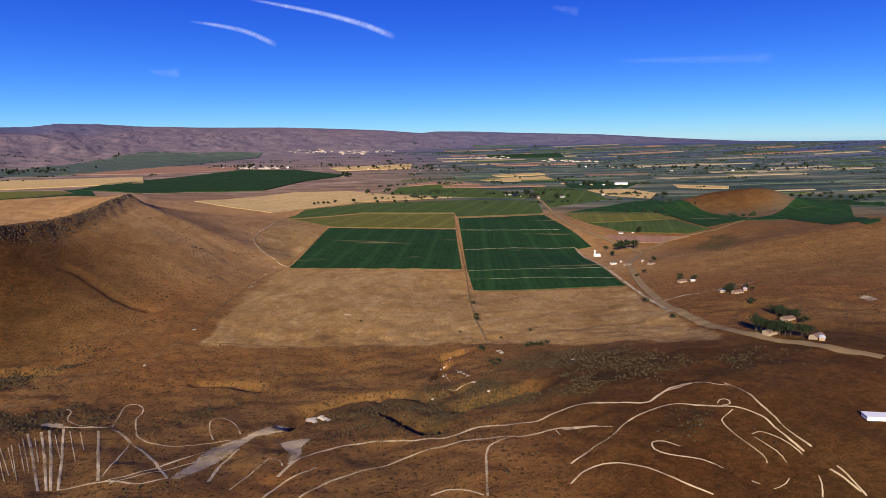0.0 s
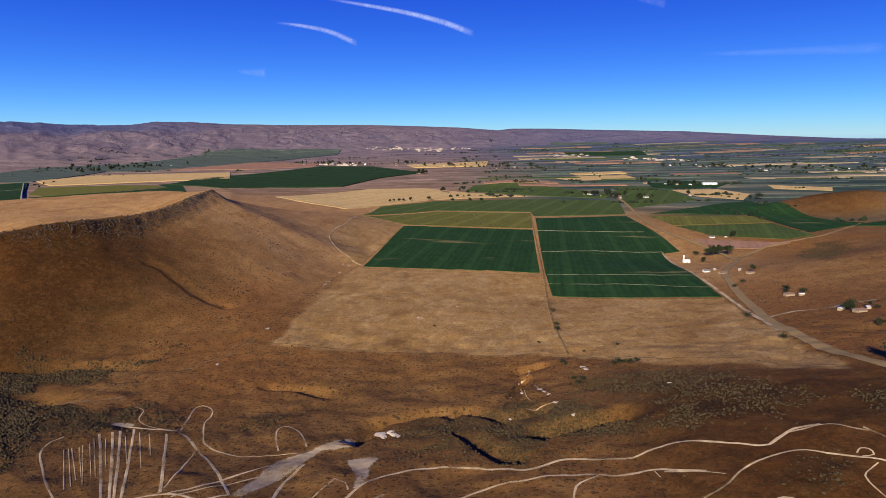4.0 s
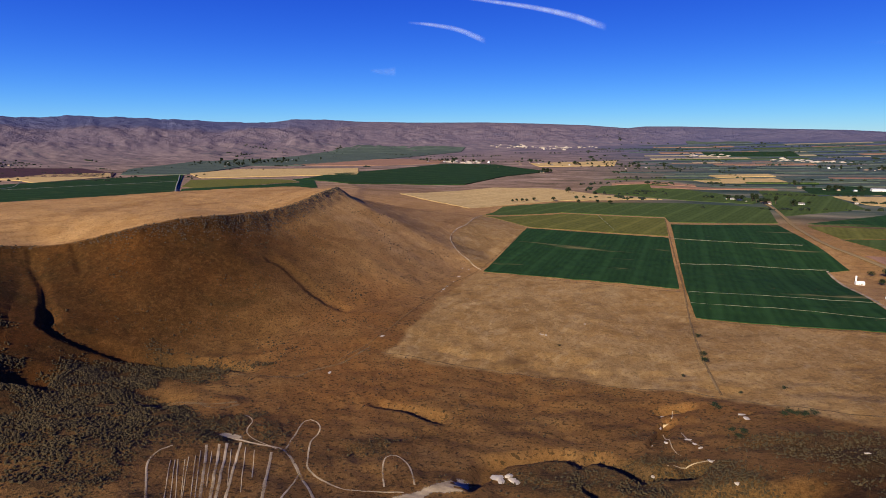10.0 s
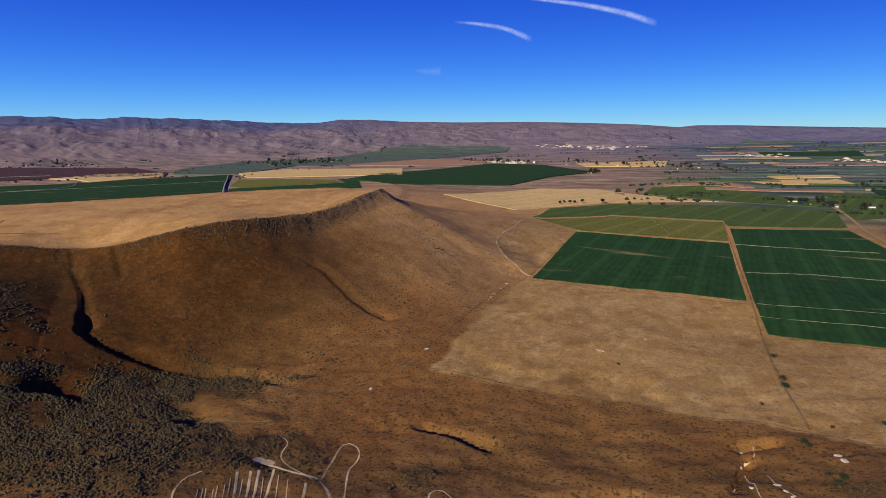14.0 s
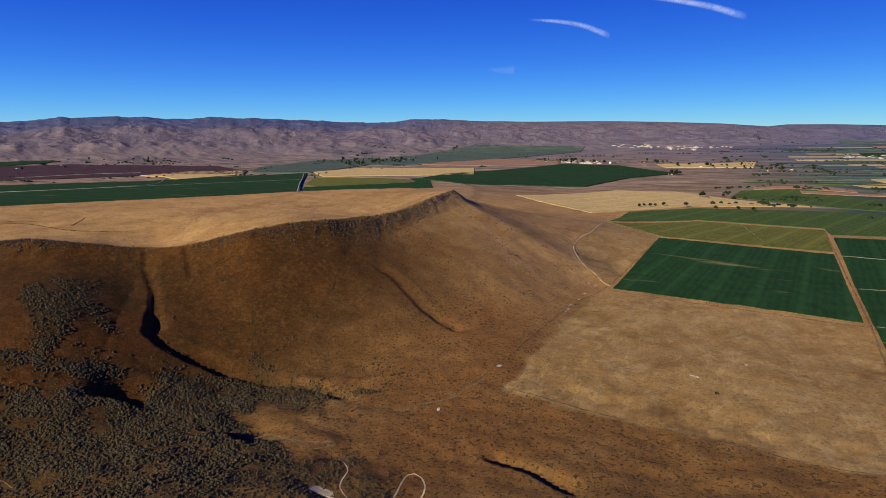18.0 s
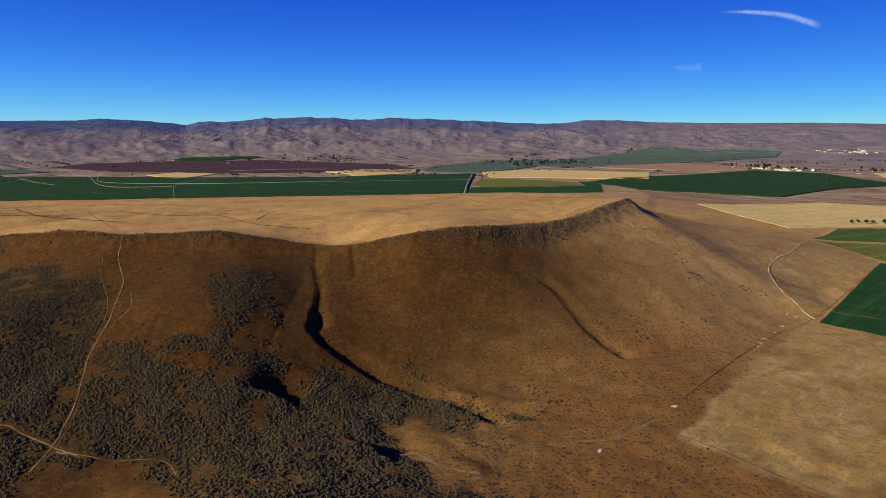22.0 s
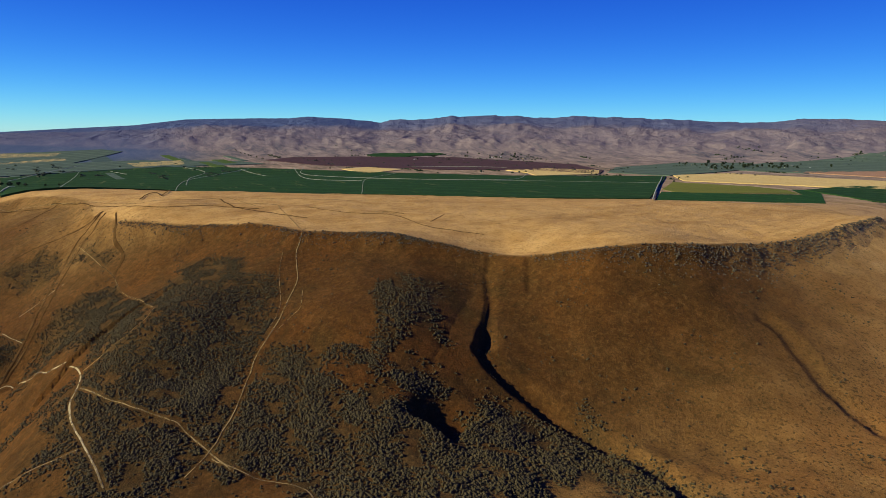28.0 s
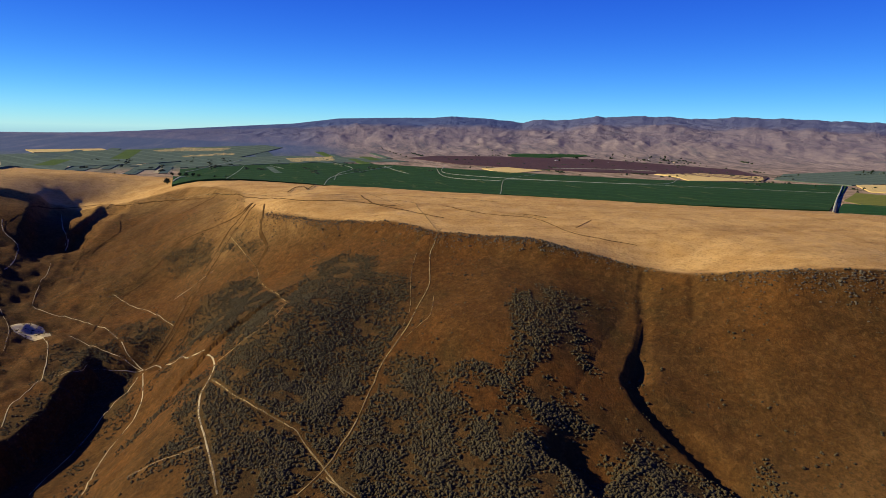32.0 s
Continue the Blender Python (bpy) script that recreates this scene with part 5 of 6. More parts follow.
thin = sow(560000, -760, 330, -120, 620, 0.0, 0.11)
drifts = [thin, sow(60000, -560, -330, 20, 115, 0.0, 0.3)]
for loop in BRUSH:
    xs, ys = [p[0] for p in loop], [p[1] for p in loop]
    x0, x1, y0, y1 = min(xs) - 20, max(xs) + 20, min(ys) - 20, max(ys) + 20
    drifts.append(sow(min(90000, int((x1 - x0) * (y1 - y0) * 1.3)), x0, x1, y0, y1, 0.36, 0.0))
x, y = (np.concatenate([d[k] for d in drifts]) for k in (0, 1))
scatter("sagebrush", x, y, place.uniform(0.3, 0.58, len(x)) * place.choice((0.65, 1.0, 1.3), len(x)) * np.where(x > -190, 0.72, 1.0), shrubs, SAGE, "low grey-green sagebrush scattered over the slopes", "brush", 3)


# ---- rocks ----
def stone_material(name, a, b):
    m = Mat(name, 0.9, 0.1)
    c = m.mix(m.noise(0.9, 6, 0.7), a, b)
    m.bump(m.noise(2, 6, 0.7), 0.3, 0.7)
    return m.done(c)


DARK_ROCK = stone_material("dark_rimrock", (0.034, 0.026, 0.018), (0.12, 0.092, 0.064))
PALE_ROCK = stone_material("pale_tuff", (0.4, 0.33, 0.25), (0.62, 0.54, 0.43))


def part(name, bm, material, parent=None, label=""):
    me = bpy.data.meshes.new(name)
    bm.to_mesh(me)
    bm.free()
    me.materials.append(material)
    ob = new(name, me)
    if parent:
        ob.parent = parent
    if label:
        ob["label"] = label
    return ob


def mesh_part(name, me, parent, m, label=""):
    ob = new(name, me)
    ob.parent = parent
    ob.matrix_basis = m
    if label:
        ob["label"] = label
    return ob


def rock_meshes(name, material, count, flat, seed):
    out = []
    r = random.Random(seed)
    for _ in range(count):
        v, f = lump(r, 1, flat, 0.34)
        me = sheet_mesh(name, v, f, False)
        me.materials.append(material)
        out.append(me)
    return out


# broken basalt along the edge of the mesa: the larger blocks one by one, the rubble as one
rim_rocks = rock_meshes("boulder", DARK_ROCK, 7, 0.9, 5)
ledge = tagged(new("rimrock_ledge"), "broken dark basalt ledge along the edge of the mesa", "rock ledge")
ledge.location = (RIM[9][0], RIM[9][1], float(ground(RIM[9][0], RIM[9][1])[0]))
edge = soft_line(RIM[7:19], 2.0)
edge_run = np.concatenate([[0], np.cumsum(np.linalg.norm(np.diff(edge, axis=0), axis=1))])
# where along the edge rock shows, and how thick it lies there
shows = np.interp(edge_run, [0, 60, 120, 200, 250, 275, 300, 340, 380, 430, 470, 560, 700], [0.7, 1, 1, 0.95, 0.5, 0.1, 0.05, 0.3, 0.9, 0.5, 0.1, 0.5, 0.2])
spread = np.interp(edge_run, [0, 60, 150, 220, 280, 360, 400, 600], [3, 5, 9, 5, 2, 3, 4, 3])
picked = 0
stones = np.random.RandomState(6)
while picked < 290:
    k = stones.randint(0, len(edge) - 1)
    if stones.rand() > shows[k]:
        continue
    d = edge[k + 1] - edge[k]
    n = np.array([-d[1], d[0]]) / max(np.linalg.norm(d), 1e-6)
    q = edge[k] + n * (stones.normal(0.5, 0.6) * spread[k] * 0.7)
    q = q + d / max(np.linalg.norm(d), 1e-6) * stones.uniform(-2, 2)
    s = stones.uniform(0.22, 0.7) * (1.5 if stones.rand() < 0.12 else 1)
    z = float(ground(q[0], q[1])[0]) - 0.25 * s
    m = Matrix.LocRotScale((q[0], q[1], z), Euler((stones.uniform(-0.3, 0.3), stones.uniform(-0.3, 0.3), stones.uniform(0, 6.28))),
                           (s * stones.uniform(0.9, 1.9), s * stones.uniform(0.8, 1.4), s * stones.uniform(0.5, 1.1)))
    mesh_part("boulder", rim_rocks[picked % 7], ledge, Matrix.Translation(-ledge.location) @ m)
    picked += 1
ks = stones.choice(len(edge) - 1, 13000)
ks = ks[stones.rand(13000) < shows[ks] * 0.6]
d = edge[ks + 1] - edge[ks]
n = np.stack([-d[:, 1], d[:, 0]], 1) / np.maximum(np.linalg.norm(d, axis=1), 1e-6)[:, None]
q = edge[ks] + n * (np.abs(stones.normal(0.2, 1.0, len(ks))) * spread[ks] * 1.2 - 1.8)[:, None] + stones.uniform(-2, 2, (len(ks), 2))
scatter("rubble", q[:, 0], q[:, 1], stones.uniform(0.12, 0.6, len(ks)) * stones.choice((0.7, 1.0, 1.25), len(ks)), [lump(rng, 1, 0.9, 0.35) for _ in range(5)], DARK_ROCK,
        "dark basalt rubble below the mesa edge", "rubble", 9, 0.2)

pale_rocks = rock_meshes("pale_rock", PALE_ROCK, 4, 0.8, 15)
PALE_SPOTS = [(-164, 490.5, 0.5), (-165.2, 500.9, 0.7), (-166, 510.2, 0.7), (-166.3, 529.6, 0.6), (-168, 551.5, 0.8), (-169.4, 586.7, 0.7), (-159.3, 366.2, 0.6), (-165.2, 498.1, 0.9), (-159, 365.5, 0.8), (-67.4, 410.7, 0.7), (-174.7, 584, 0.6), (-69.8, 411, 0.7), (-46.5, 443, 0.6), (-159, 366.3, 0.5), (-164.1, 309.9, 0.7), (30.3, 309.7, 1.0), (30.9, 305.1, 0.9), (7.3, 281.4, 0.7), (9.4, 277, 0.6), (11.6, 274.9, 0.6), (13.3, 261.9, 0.5), (19.1, 242.1, 0.7), (-0.2, 276.6, 0.6), (-5.5, 277.7, 0.5), (-1.1, 314.9, 0.7), (-2.1, 299.1, 0.6), (60.7, 265.7, 0.5), (-5.5, 251.5, 0.7), (-57.7, 238.6, 1.4), (-55.5, 236.9, 1.3), (-53.3, 240.3, 1.1), (-50.9, 237.5, 1.5)]

for k, (x, y, s) in enumerate(PALE_SPOTS):
    ob = new("pale_rock", pale_rocks[k % 4])
    ob.matrix_basis = Matrix.LocRotScale((x, y, float(ground(x, y)[0]) - 0.15 * s), Euler((0, 0, k * 1.7)), (s * (1.7 + 0.5 * (k % 3)), s * 1.1, s * 0.55))
    tagged(ob, "bleached pale tuff rock on dry ground", "rock", "pale rocks")
# pale eroded bluffs far across the valley
BLUFFS = [(-935, 3747, -302, 3941, 60), (-655.4, 3648, -501.1, 3773, 10), (149.9, 3343, 364, 3297, 20), (537.2, 3050, 749.1, 2874, 30), (-916, 2770, -749.4, 2730, 25)]

bl = np.random.RandomState(3)
bx, by, bs = [], [], []
for ax, ay, cx_, cy_, count in BLUFFS:
    t = bl.rand(count)
    bx += list(ax + (cx_ - ax) * t + bl.normal(0, 22, count))
    by += list(ay + (cy_ - ay) * t + bl.normal(0, 30, count))
    bs += list(bl.uniform(5, 13, count))
scatter("pale_bluffs", np.array(bx), np.array(by), np.array(bs), [lump(rng, 1, 0.45, 0.4) for _ in range(4)], PALE_ROCK,
        "pale eroded badland bluffs across the valley", "bluffs", 2, 0.1)


# ---- trees ----
def leaf_material():
    m = Mat("tree_leaves", 0.7, 0.2)
    return m.done(m.mix(m.island(), (0.008, 0.0135, 0.0055), (0.026, 0.037, 0.014)))


LEAF = leaf_material()
BARK = stone_material("bark", (0.06, 0.045, 0.03), (0.12, 0.09, 0.06))


def tree(seed, height, spread_, tall=1.0, name="tree", label="broad leafy dark green shade tree", group="trees"):
    """A tapered trunk with limbs, and a crown of many leaf clumps with gaps."""
    r = random.Random(seed)
    top = tagged(new(name), label, name, group)
    bm = bmesh.new()

    def limb(a, b, ra, rb):
        v = Vector(b) - Vector(a)
        m = Matrix.Translation((Vector(a) + Vector(b)) / 2) @ v.to_track_quat("Z", "Y").to_matrix().to_4x4()
        bmesh.ops.create_cone(bm, cap_ends=True, segments=6, radius1=ra, radius2=rb, depth=v.length, matrix=m)

    limb((0, 0, -0.8), (0.1, 0, height * 0.45), height * 0.035, height * 0.022)
    tips = []
    for k in range(7):
        a = k * 2.4 + r.uniform(-0.4, 0.4)
        tip = (math.cos(a) * spread_ * r.uniform(0.35, 0.7), math.sin(a) * spread_ * r.uniform(0.35, 0.7), height * r.uniform(0.5, 0.88))
        limb((0.1, 0, height * r.uniform(0.25, 0.42)), tip, height * 0.014, height * 0.005)
        tips.append(tip)
    part("trunk", bm, BARK, top)
    bm = bmesh.new()
    for k in range(460):
        c = Vector(r.choice(tips)) if r.random() < 0.75 else Vector((0, 0, height * 0.8))
        p = c + Vector((r.gauss(0, 1), r.gauss(0, 1), r.gauss(0, 0.75) * tall)) * spread_ * 0.27
        p.z = max(p.z, height * 0.16)
        s = height * r.uniform(0.025, 0.06)
        rot = Euler((r.uniform(0, 3), r.uniform(0, 3), r.uniform(0, 6)))
        vs = [bm.verts.new(p + rot.to_matrix() @ Vector(q) * s) for q in ((-1, -0.7, 0), (1, -0.6, 0.3), (1.1, 0.7, 0), (-0.9, 0.8, 0.35))]
        bm.faces.new(vs)
    part("crown", bm, LEAF, top)
    return top


kinds = [tree(1, 9, 4.2), tree(2, 12, 5.0), tree(3, 7, 3.8), tree(4, 13, 2.6, 2.0),
         tree(5, 2.4, 1.9, 0.8, "bush", "low dark bush beside a dirt lane", "bushes")]


def set_tree(kind, x, y, size, k):
    m = pose(x, y, float(ground(x, y)[0]), 0, 0, k * 67 % 360) @ Matrix.Scale(size, 4)
    ob = copy_thing(kinds[kind], Matrix.Identity(4))
    ob.matrix_basis = m
    return ob


TREES = [(-280, 1298, 7), (-272.6, 1310, 7), (-261.3, 1310, 8), (-253.9, 1323, 7), (-240.2, 1331, 9), (-199.9, 1341, 10), (-144.3, 1321, 8), (-105.2, 1318, 9), (-79.9, 1313, 9), (-193.4, 1549, 14), (-153.7, 1579, 8), (213.9, 723.5, 9), (220.1, 725.7, 12), (226.8, 726.1, 12), (237, 726.6, 11), (275.6, 829, 9), (391, 1466, 12), (512.2, 1376, 14), (500.1, 1390, 8), (282.9, 1421, 8), (299.6, 1416, 7), (197.2, 683.8, 6), (198.7, 551.3, 6)]
TREES += [(777.6, 1327, 11), (802.3, 1335, 10), (815.5, 1324, 12), (832.7, 1314, 11), (848.7, 1303, 10), (860.4, 1286, 12), (877, 1277, 11), (889.2, 1262, 13), (913, 1273, 14), (771.3, 1402, 9), (184.2, 453.8, 3), (193.3, 447.8, 2.5), (183.7, 376.8, 3.5), (185.7, 373.8, 3.5), (201.1, 384.6, 3), (200.2, 375.1, 2.5), (-955, -10.8, 9), (-1795, -153.1, 11), (-1797, -135.7, 10), (-1772, -115.5, 12), (-1772, -99.3, 11), (-1749, -82.5, 9), (-1753, -45, 6), (-1754, -17.6, 6)]
SHADE_ROW = [(146.4, 268.2, 7.475), (148.2, 267.3, 6.325), (148.9, 263.6, 5.75), (148.2, 258.2, 6.325), (150.3, 255.8, 6.9), (152.2, 254.9, 6.325), (154.3, 254.1, 5.75), (157.9, 251.8, 5.75), (159.6, 250.3, 5.175), (174.9, 302, 4.6), (174.5, 294.6, 4.025), (177.5, 290.5, 4.025), (178.2, 289.2, 3.45)]

for k, (x, y, size) in enumerate(TREES):
    set_tree(k % 3, x, y, size / (9, 12, 7)[k % 3], k)
for k, (x, y, size) in enumerate(SHADE_ROW):
    set_tree((1, 0, 2)[k % 3], x, y, size / (12, 9, 7)[k % 3], k)
BUSHES = [(22.4, 435.7, 1), (22.4, 395.9, 1.1), (21.9, 384.3, 1.3), (-56.5, 391.8, 0.6), (33.9, 341, 0.6), (52.3, 345.2, 0.7), (10, 360.1, 0.6), (27.5, 288.5, 1), (25, 282.9, 0.9), (23.9, 291.5, 0.8), (20.4, 319.5, 0.9), (21.8, 316.8, 0.8), (44.8, 308.2, 0.9), (47.2, 309.8, 1), (49.5, 308.6, 0.9), (52.2, 307.3, 1), (55.9, 310.1, 0.9), (203, 731.6, 2), (187.8, 461.2, 1.8), (194.9, 451.1, 1.4), (189.6, 382.8, 2), (186.9, 380.4, 1.6), (135.2, 387, 1.2), (130.1, 326, 1.2), (173.6, 503.5, 1.3), (162.6, 488.6, 1.2), (177.9, 332.8, 1.4), (176.2, 308.3, 1.6), (178.4, 304.4, 1.8), (177.8, 296.8, 1.6), (180.1, 294.5, 1.5), (177, 281.2, 1.5)]
for k, (x, y, size) in enumerate(BUSHES):
    set_tree(4, x, y, size, k)
town_rng = random.Random(21)
# stretches of town and farmsteads: from, to, spread, trees, buildings
TOWN = [(-1021, 2772, -732.3, 2763, 40, 22, 14),
        (-589, 2823, 18.2, 2536, 45, 26, 12),
        (-1896, 2269, -1714, 2672, 50, 30, 8),
        (152.8, 1506, 233.8, 1392, 14, 12, 6),
        (340.7, 1829, 480.4, 1710, 20, 8, 4),
        (-1788, 2144, -1634, 2640, 50, 30, 6),
        (877.9, 2408, 1405, 2237, 60, 34, 14),
        (525.6, 2570, 889.6, 2506, 40, 18, 8),
        (-2668, 1228, -2660, 1987, 50, 12, 8),
        (-385.6, 2244, -342.4, 2238, 8, 8, 2)]

for ax, ay, bx_, by_, wide, trees_, houses_ in TOWN:
    for k in range(trees_):
        t = town_rng.random()
        x, y = ax + (bx_ - ax) * t + town_rng.gauss(0, wide), ay + (by_ - ay) * t + town_rng.gauss(0, wide)
        set_tree(town_rng.choice((0, 1, 2, 3)), x, y, town_rng.uniform(0.9, 1.6), k)
for ob in kinds:
    for o in (*ob.children, ob):
        bpy.data.objects.remove(o)

# belts and clumps of trees over the valley floor, too many and too far to tell apart
belt = np.random.RandomState(44)
bx, by, bs = [], [], []
for lo, hi, near_r, far_r, rows in ((-42, 4, 1050, 4300, 230), (4, 40, 2300, 3600, 40), (40, 80, 2100, 3200, 40), (80, 112, 1700, 2600, 40)):
    for _ in range(rows):
        b, r = radians(belt.uniform(lo, hi)), near_r + (far_r - near_r) * belt.rand() ** 0.7
        n = belt.randint(4, 22)
        t = belt.normal(0, 1, n) * belt.choice((12, 30, 75)) * r / 2000
        x0, y0 = CX - math.sin(b) * r, CY + math.cos(b) * r
        turn = 0.12 if belt.rand() < 0.75 else 1.69
        bx += list(x0 + t * math.cos(turn) + belt.normal(0, 5, n))
        by += list(y0 + t * math.sin(turn) + belt.normal(0, 5, n))
        bs += list(belt.uniform(2.2, 5.2, n))
scatter("tree_belts", np.array(bx), np.array(by), np.array(bs), [lump(rng, 1, 0.9, 0.3) for _ in range(5)], LEAF,
        "dark green windbreaks and tree clumps over the valley floor", "trees", 5, 0.1)


# ---- buildings ----
def plain_material(name, a, b, rough=0.7, scale=0.6):
    m = Mat(name, rough, 0.3)
    return m.done(m.mix(m.noise(scale, 5, 0.6), a, b))


WHITE_WALL = plain_material("white_siding", (0.66, 0.64, 0.6), (0.8, 0.78, 0.74))
TAN_WALL = plain_material("tan_siding", (0.30, 0.22, 0.14), (0.4, 0.31, 0.21))
GREY_ROOF = plain_material("grey_shingle", (0.12, 0.11, 0.105), (0.22, 0.2, 0.19))
METAL_ROOF = plain_material("white_metal_roof", (0.68, 0.68, 0.67), (0.82, 0.82, 0.81), 0.45)
BROWN_ROOF = plain_material("brown_shingle", (0.13, 0.08, 0.06), (0.2, 0.13, 0.1))
PANE = plain_material("window_glass", (0.02, 0.025, 0.03), (0.04, 0.045, 0.05), 0.15)
WOOD = plain_material("weathered_wood", (0.16, 0.11, 0.08), (0.28, 0.2, 0.14))
RUBBER = plain_material("black_rubber", (0.02, 0.02, 0.02), (0.035, 0.035, 0.035))


def block(bm, x0, x1, y0, y1, z0, z1):
    g = bmesh.ops.create_cube(bm, size=1)
    for v in g["verts"]:
        v.co = ((x0 + x1) / 2 + v.co.x * (x1 - x0), (y0 + y1) / 2 + v.co.y * (y1 - y0), (z0 + z1) / 2 + v.co.z * (z1 - z0))


def house(name, w, d, h, rise, wall, roof, label, category, chimney=True, door_wide=1.0):
    """A gabled building along x, with its roof, openings and chimney as parts."""
    top = tagged(new(name), label, category, "buildings")
    bm = bmesh.new()
    x, y = w / 2, d / 2
    ring = [(-x, -y), (x, -y), (x, y), (-x, y)]
    lo = [bm.verts.new((a, b, -1.5)) for a, b in ring]
    hi = [bm.verts.new((a, b, h)) for a, b in ring]
    g = [bm.verts.new((-x, 0, h + rise)), bm.verts.new((x, 0, h + rise))]
    for k in range(4):
        if k in (0, 2):
            bm.faces.new((lo[k], lo[(k + 1) % 4], hi[(k + 1) % 4], hi[k]))
    bm.faces.new((lo[1], lo[2], hi[2], g[1], hi[1]))
    bm.faces.new((lo[3], lo[0], hi[0], g[0], hi[3]))
    bm.faces.new(lo[::-1])
    part("wall", bm, wall, top)
    e, o = 0.45, 0.3
    for s in (-1, 1):
        bm = bmesh.new()
        k = rise / y
        low = (y + e) * s
        quad = [(-x - o, low, h - e * k + 0.06), (x + o, low, h - e * k + 0.06), (x + o, 0, h + rise + 0.06), (-x - o, 0, h + rise + 0.06)]
        a = [bm.verts.new(q) for q in quad]
        b = [bm.verts.new((q[0], q[1], q[2] + 0.18)) for q in quad]
        bm.faces.new(a)
        bm.faces.new(b[::-1])
        for i in range(4):
            bm.faces.new((a[i], b[i], b[(i + 1) % 4], a[(i + 1) % 4]))
        bmesh.ops.recalc_face_normals(bm, faces=bm.faces[:])
        part("roof", bm, roof, top)
    n = max(2, int(w / 4))
    for s in (-1, 1):
        for i in range(n):
            cx = -x + w * (i + 0.5) / n
            bm = bmesh.new()
            if s < 0 and i == n // 2:
                block(bm, cx - door_wide / 2, cx + door_wide / 2, -y - 0.06, -y + 0.1, 0, min(2.1 if door_wide < 2 else 3, h - 0.2))
                part("door", bm, WOOD, top)
                continue
            block(bm, cx - 0.6, cx + 0.6, s * y - 0.08, s * y + 0.08, 1.0, min(2.2, h - 0.2))
            pane = part("window", bm, PANE, top)
            bm = bmesh.new()
            block(bm, cx - 0.75, cx + 0.75, s * y - 0.12, s * y + 0.12, 0.86, 0.98)
            part("window_sill", bm, WHITE_WALL, pane)
    if chimney:
        bm = bmesh.new()
        block(bm, w * 0.2 - 0.4, w * 0.2 + 0.4, -0.4, 0.4, h, h + rise + 0.9)
        part("chimney", bm, BROWN_ROOF, top)
    return top


def silo():
    top = tagged(new("grain_silo"), "tall white metal grain silo beside the barn", "silo")
    bm = bmesh.new()
    bmesh.ops.create_cone(bm, cap_ends=True, segments=20, radius1=2.3, radius2=2.3, depth=15, matrix=Matrix.Translation((0, 0, 6.5)))
    part("drum", bm, METAL_ROOF, top)
    bm = bmesh.new()
    bmesh.ops.create_uvsphere(bm, u_segments=20, v_segments=8, radius=2.35)
    for v in bm.verts:
        v.co.z = max(v.co.z, 0) * 0.8 + 14
    part("dome", bm, METAL_ROOF, top)
    for k in range(4):
        bm = bmesh.new()
        bmesh.ops.create_cone(bm, cap_ends=True, segments=20, radius1=2.36, radius2=2.36, depth=0.15, matrix=Matrix.Translation((0, 0, 2 + k * 3.4)))
        part("hoop", bm, GREY_ROOF, top)
    return top


def trailer():
    top = tagged(new("storage_trailer"), "long white flat-roofed trailer parked on dry grass", "trailer")
    bm = bmesh.new()
    block(bm, -5, 5, -1.7, 1.7, 0.5, 1.7)
    part("body", bm, WHITE_WALL, top)
    bm = bmesh.new()
    block(bm, -5.15, 5.15, -1.9, 1.9, 1.7, 1.85)
    part("roof", bm, METAL_ROOF, top)
    for x in (-3.6, -2.6, 3.2):
        for y in (-1.45, 1.45):
            bm = bmesh.new()
            bmesh.ops.create_cone(bm, cap_ends=True, segments=14, radius1=0.48, radius2=0.48, depth=0.3,
                                  matrix=Matrix.Translation((x, y, 0.4)) @ Matrix.Rotation(math.pi / 2, 4, "X"))
            part("wheel", bm, RUBBER, top)
    bm = bmesh.new()
    block(bm, -4.9, 4.9, -0.9, 0.9, 0.35, 0.52)
    part("chassis", bm, GREY_ROOF, top)
    return top


stock = [house("farmhouse", 13, 9, 3.2, 2.4, WHITE_WALL, GREY_ROOF, "white-sided farmhouse with a grey shingle roof", "house"),
         house("farmhouse", 15, 8, 2.9, 2.0, TAN_WALL, BROWN_ROOF, "low tan farmhouse with a brown roof", "house"),
         house("barn", 17, 10, 4.6, 2.8, WHITE_WALL, METAL_ROOF, "white metal-roofed barn with wide doors", "barn", False, 3.0),
         house("shed", 8, 5, 2.6, 1.0, TAN_WALL, METAL_ROOF, "small shed with a pale metal roof", "shed", False, 1.6),
         house("warehouse", 46, 20, 6.5, 2.0, WHITE_WALL, METAL_ROOF, "long white packing shed with a metal roof", "warehouse", False, 4.0)]


def set_building(k, x, y, turn, size=1.0):
    ob = copy_thing(stock[k], Matrix.Identity(4))
    ob.matrix_basis = pose(x, y, float(ground(x, y)[0]) + 0.2, 0, 0, turn) @ Matrix.Scale(size, 4)
    return ob


HOUSES = [(2, 179.4, 682.6, 5), (0, 167.1, 573.2, 10), (3, 177.6, 583.9, 80), (1, 175.1, 554.8, 15), (1, 193.7, 543.3, 20), (3, 194, 568.8, 60), (1, 183.5, 446.2, 10), (3, 190.2, 443.2, 0), (1, 186.5, 367, 12), (3, 182.5, 378.5, 40), (3, 196.9, 378, 70), (1, 147.4, 257.9, 20), (1, 173.6, 289.6, 15), (1, 160.1, 245, 30), (3, 160.3, 241.8, 60), (0, 250.7, 830, 8), (3, 266.3, 826.1, 20), (4, 521.6, 1747, 0), (0, 283.9, 1408, 0), (3, 390.4, 1450, 10)]

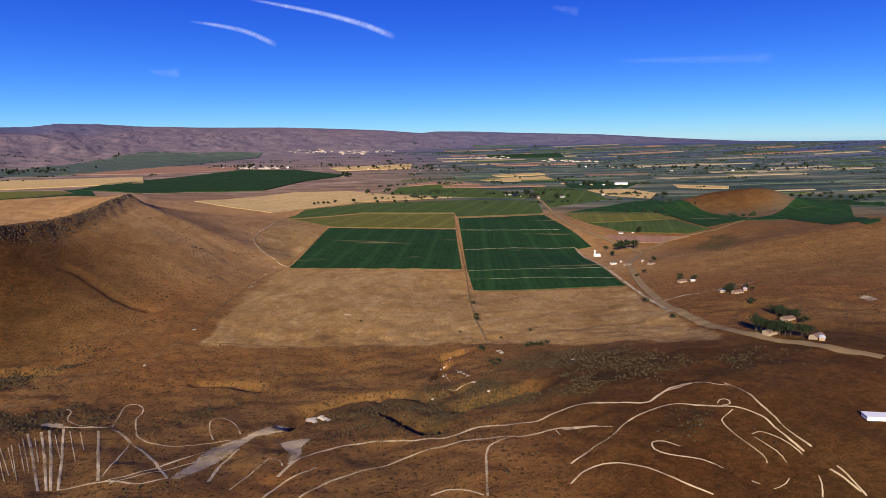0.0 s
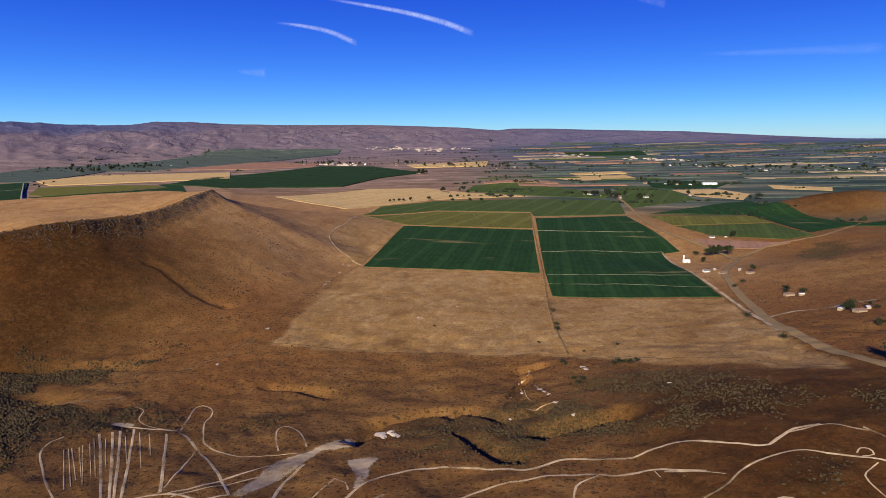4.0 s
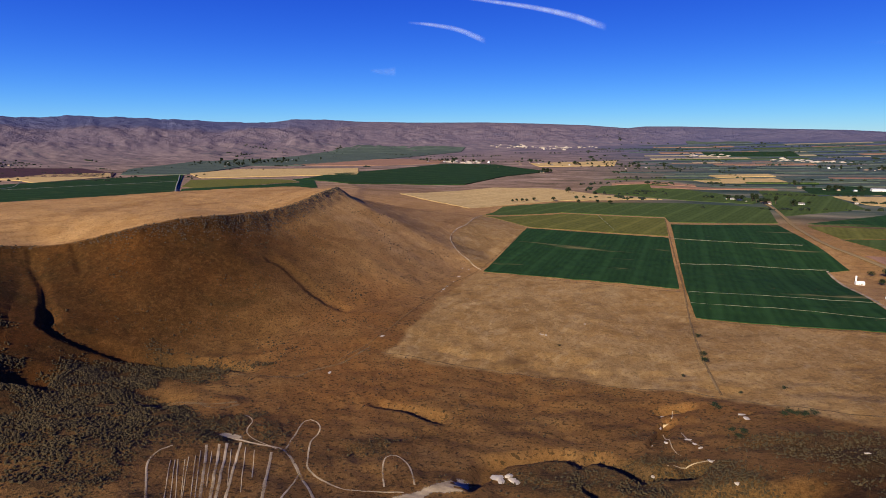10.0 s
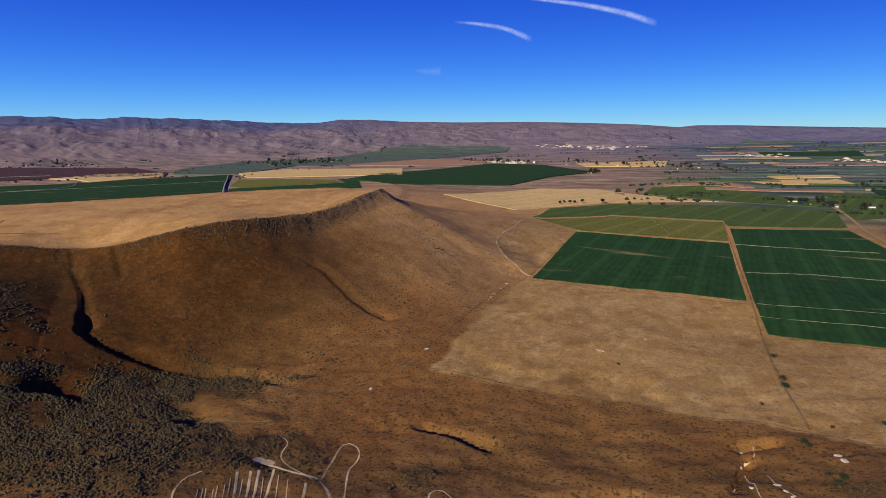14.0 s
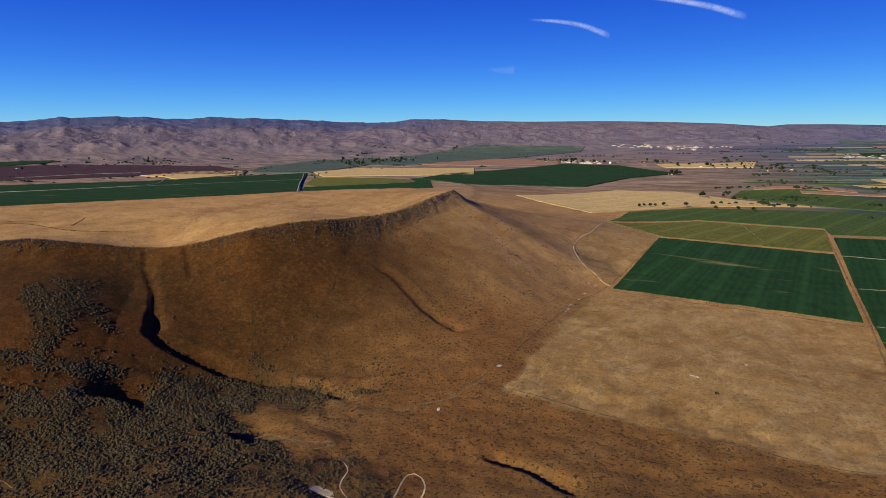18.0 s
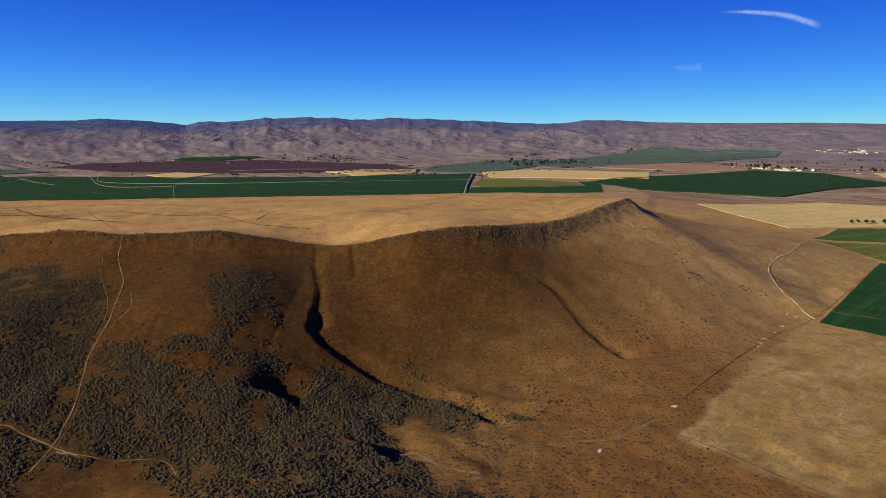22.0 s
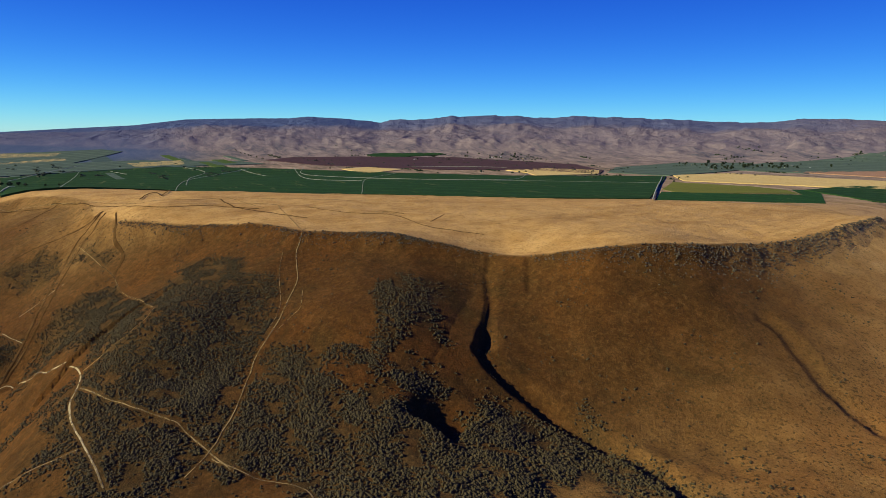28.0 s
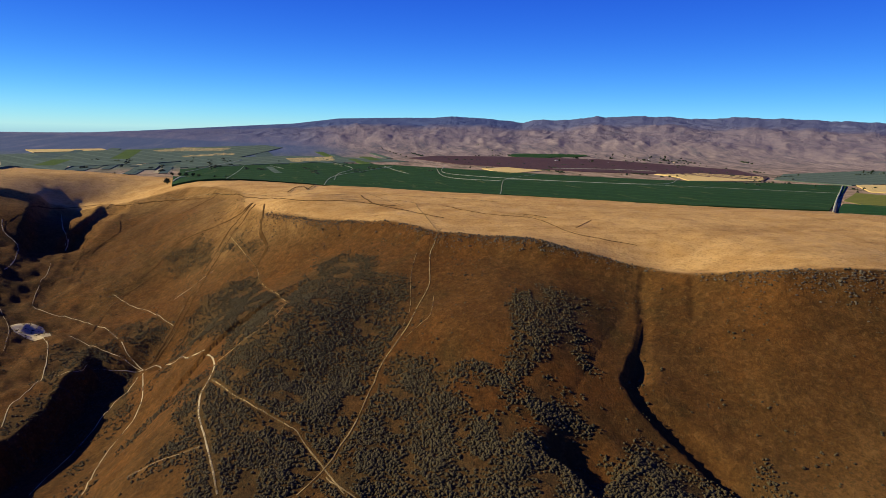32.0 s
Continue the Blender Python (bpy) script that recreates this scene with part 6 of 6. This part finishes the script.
for k, x, y, turn in HOUSES:
    set_building(k, x, y, turn, 0.42 if y < 520 else 0.42 if y < 900 else 0.8)
for ax, ay, bx_, by_, wide, trees_, houses_ in TOWN:
    for k in range(houses_):
        t = town_rng.random()
        x, y = ax + (bx_ - ax) * t + town_rng.gauss(0, wide), ay + (by_ - ay) * t + town_rng.gauss(0, wide)
        set_building(town_rng.choice((0, 0, 1, 1, 2, 3, 3, 3)), x, y, town_rng.choice((0, 8, 90, 98)), town_rng.uniform(0.55, 1.0))
for ob in stock:
    for o in (*ob.children_recursive, ob):
        bpy.data.objects.remove(o)
ob = silo()
ob.matrix_basis = pose(182, 702.3, float(ground(182, 702.3)[0])) @ Matrix.Scale(0.36, 4)
ob = trailer()
ob.matrix_basis = pose(133.1, 169.2, float(ground(133.1, 169.2)[0]) + 0.1, 0, 0, -8)



# ---- thin cloud ----
def cloud_material(density):
    m = Mat("vapour", 1.0, 0.0)
    t = m.t
    uv = t.nodes.new("ShaderNodeAttribute")
    uv.attribute_name = "edge"
    wisps = m.grey(m.noise(0.012, 7, 0.7, warp=0.5), 0.12, 0.8)
    clear = t.nodes.new("ShaderNodeBsdfTransparent")
    white = t.nodes.new("ShaderNodeBsdfTranslucent")
    white.inputs["Color"].default_value = (0.42, 0.5, 0.62, 1)
    soft = t.nodes.new("ShaderNodeBsdfDiffuse")
    soft.inputs["Color"].default_value = (0.42, 0.5, 0.62, 1)
    both = t.nodes.new("ShaderNodeAddShader")
    t.links.new(white.outputs[0], both.inputs[0])
    t.links.new(soft.outputs[0], both.inputs[1])
    mixed = t.nodes.new("ShaderNodeMixShader")
    t.links.new(m.times(m.times(uv.outputs["Fac"], wisps), density), mixed.inputs[0])
    t.links.new(clear.outputs[0], mixed.inputs[1])
    t.links.new(both.outputs[0], mixed.inputs[2])
    t.links.new(mixed.outputs[0], t.nodes["Material Output"].inputs["Surface"])
    return m.m


def vapour_trail(points, width, density, label):
    """A long soft wisp high up, given by bearing, height above the horizon in degrees, and its share of the full width."""
    line = soft_line([(b, e) for b, e in points], 0.25)
    n = len(line)
    rows, fade = [], []
    for k in range(9):
        s = k / 8 * 2 - 1
        for i, (b, e) in enumerate(line):
            t = i / (n - 1)
            w = width * (0.35 + 0.65 * t)
            b2, e2 = radians(b), radians(e + s * w)
            rows.append((CX - math.sin(b2) * math.cos(e2) * 4600, CY + math.cos(b2) * math.cos(e2) * 4600, EYE_Z + math.sin(e2) * 4600))
            fade.append((1 - s * s) ** 1.5 * min(1, t * 4) * min(1, (1 - t) * 9))
    f = [(k * n + i, k * n + i + 1, (k + 1) * n + i + 1, (k + 1) * n + i) for k in range(8) for i in range(n - 1)]
    me = sheet_mesh("vapour_trail", rows, f)
    set_attr(me, "edge", fade)
    me.materials.append(cloud_material(density))
    return tagged(new("vapour_trail", me), label, "cloud", kind="structure")


vapour_trail([(16.9, 12.29), (13.56, 11.84), (10.11, 11.29), (6.57, 10.45), (3.49, 9.35)], 0.36, 0.75, "long white vapour trail, ragged and drifting")
vapour_trail([(21.46, 10.2), (18.96, 9.96), (16.63, 9.5), (14.26, 8.54)], 0.34, 0.65, "short white vapour trail, thin at one end")
vapour_trail([(25.05, 6.03), (23.83, 5.93), (22.58, 5.93)], 0.5, 0.16, "faint wisp of high cloud")
vapour_trail([(-10.81, 11.61), (-12.07, 11.32), (-13.32, 11.02)], 0.5, 0.12, "faint wisp of high cloud")
vapour_trail([(-16.17, 6.79), (-22.8, 6.55), (-29.66, 6.27)], 0.5, 0.1, "faint wisp of high cloud")
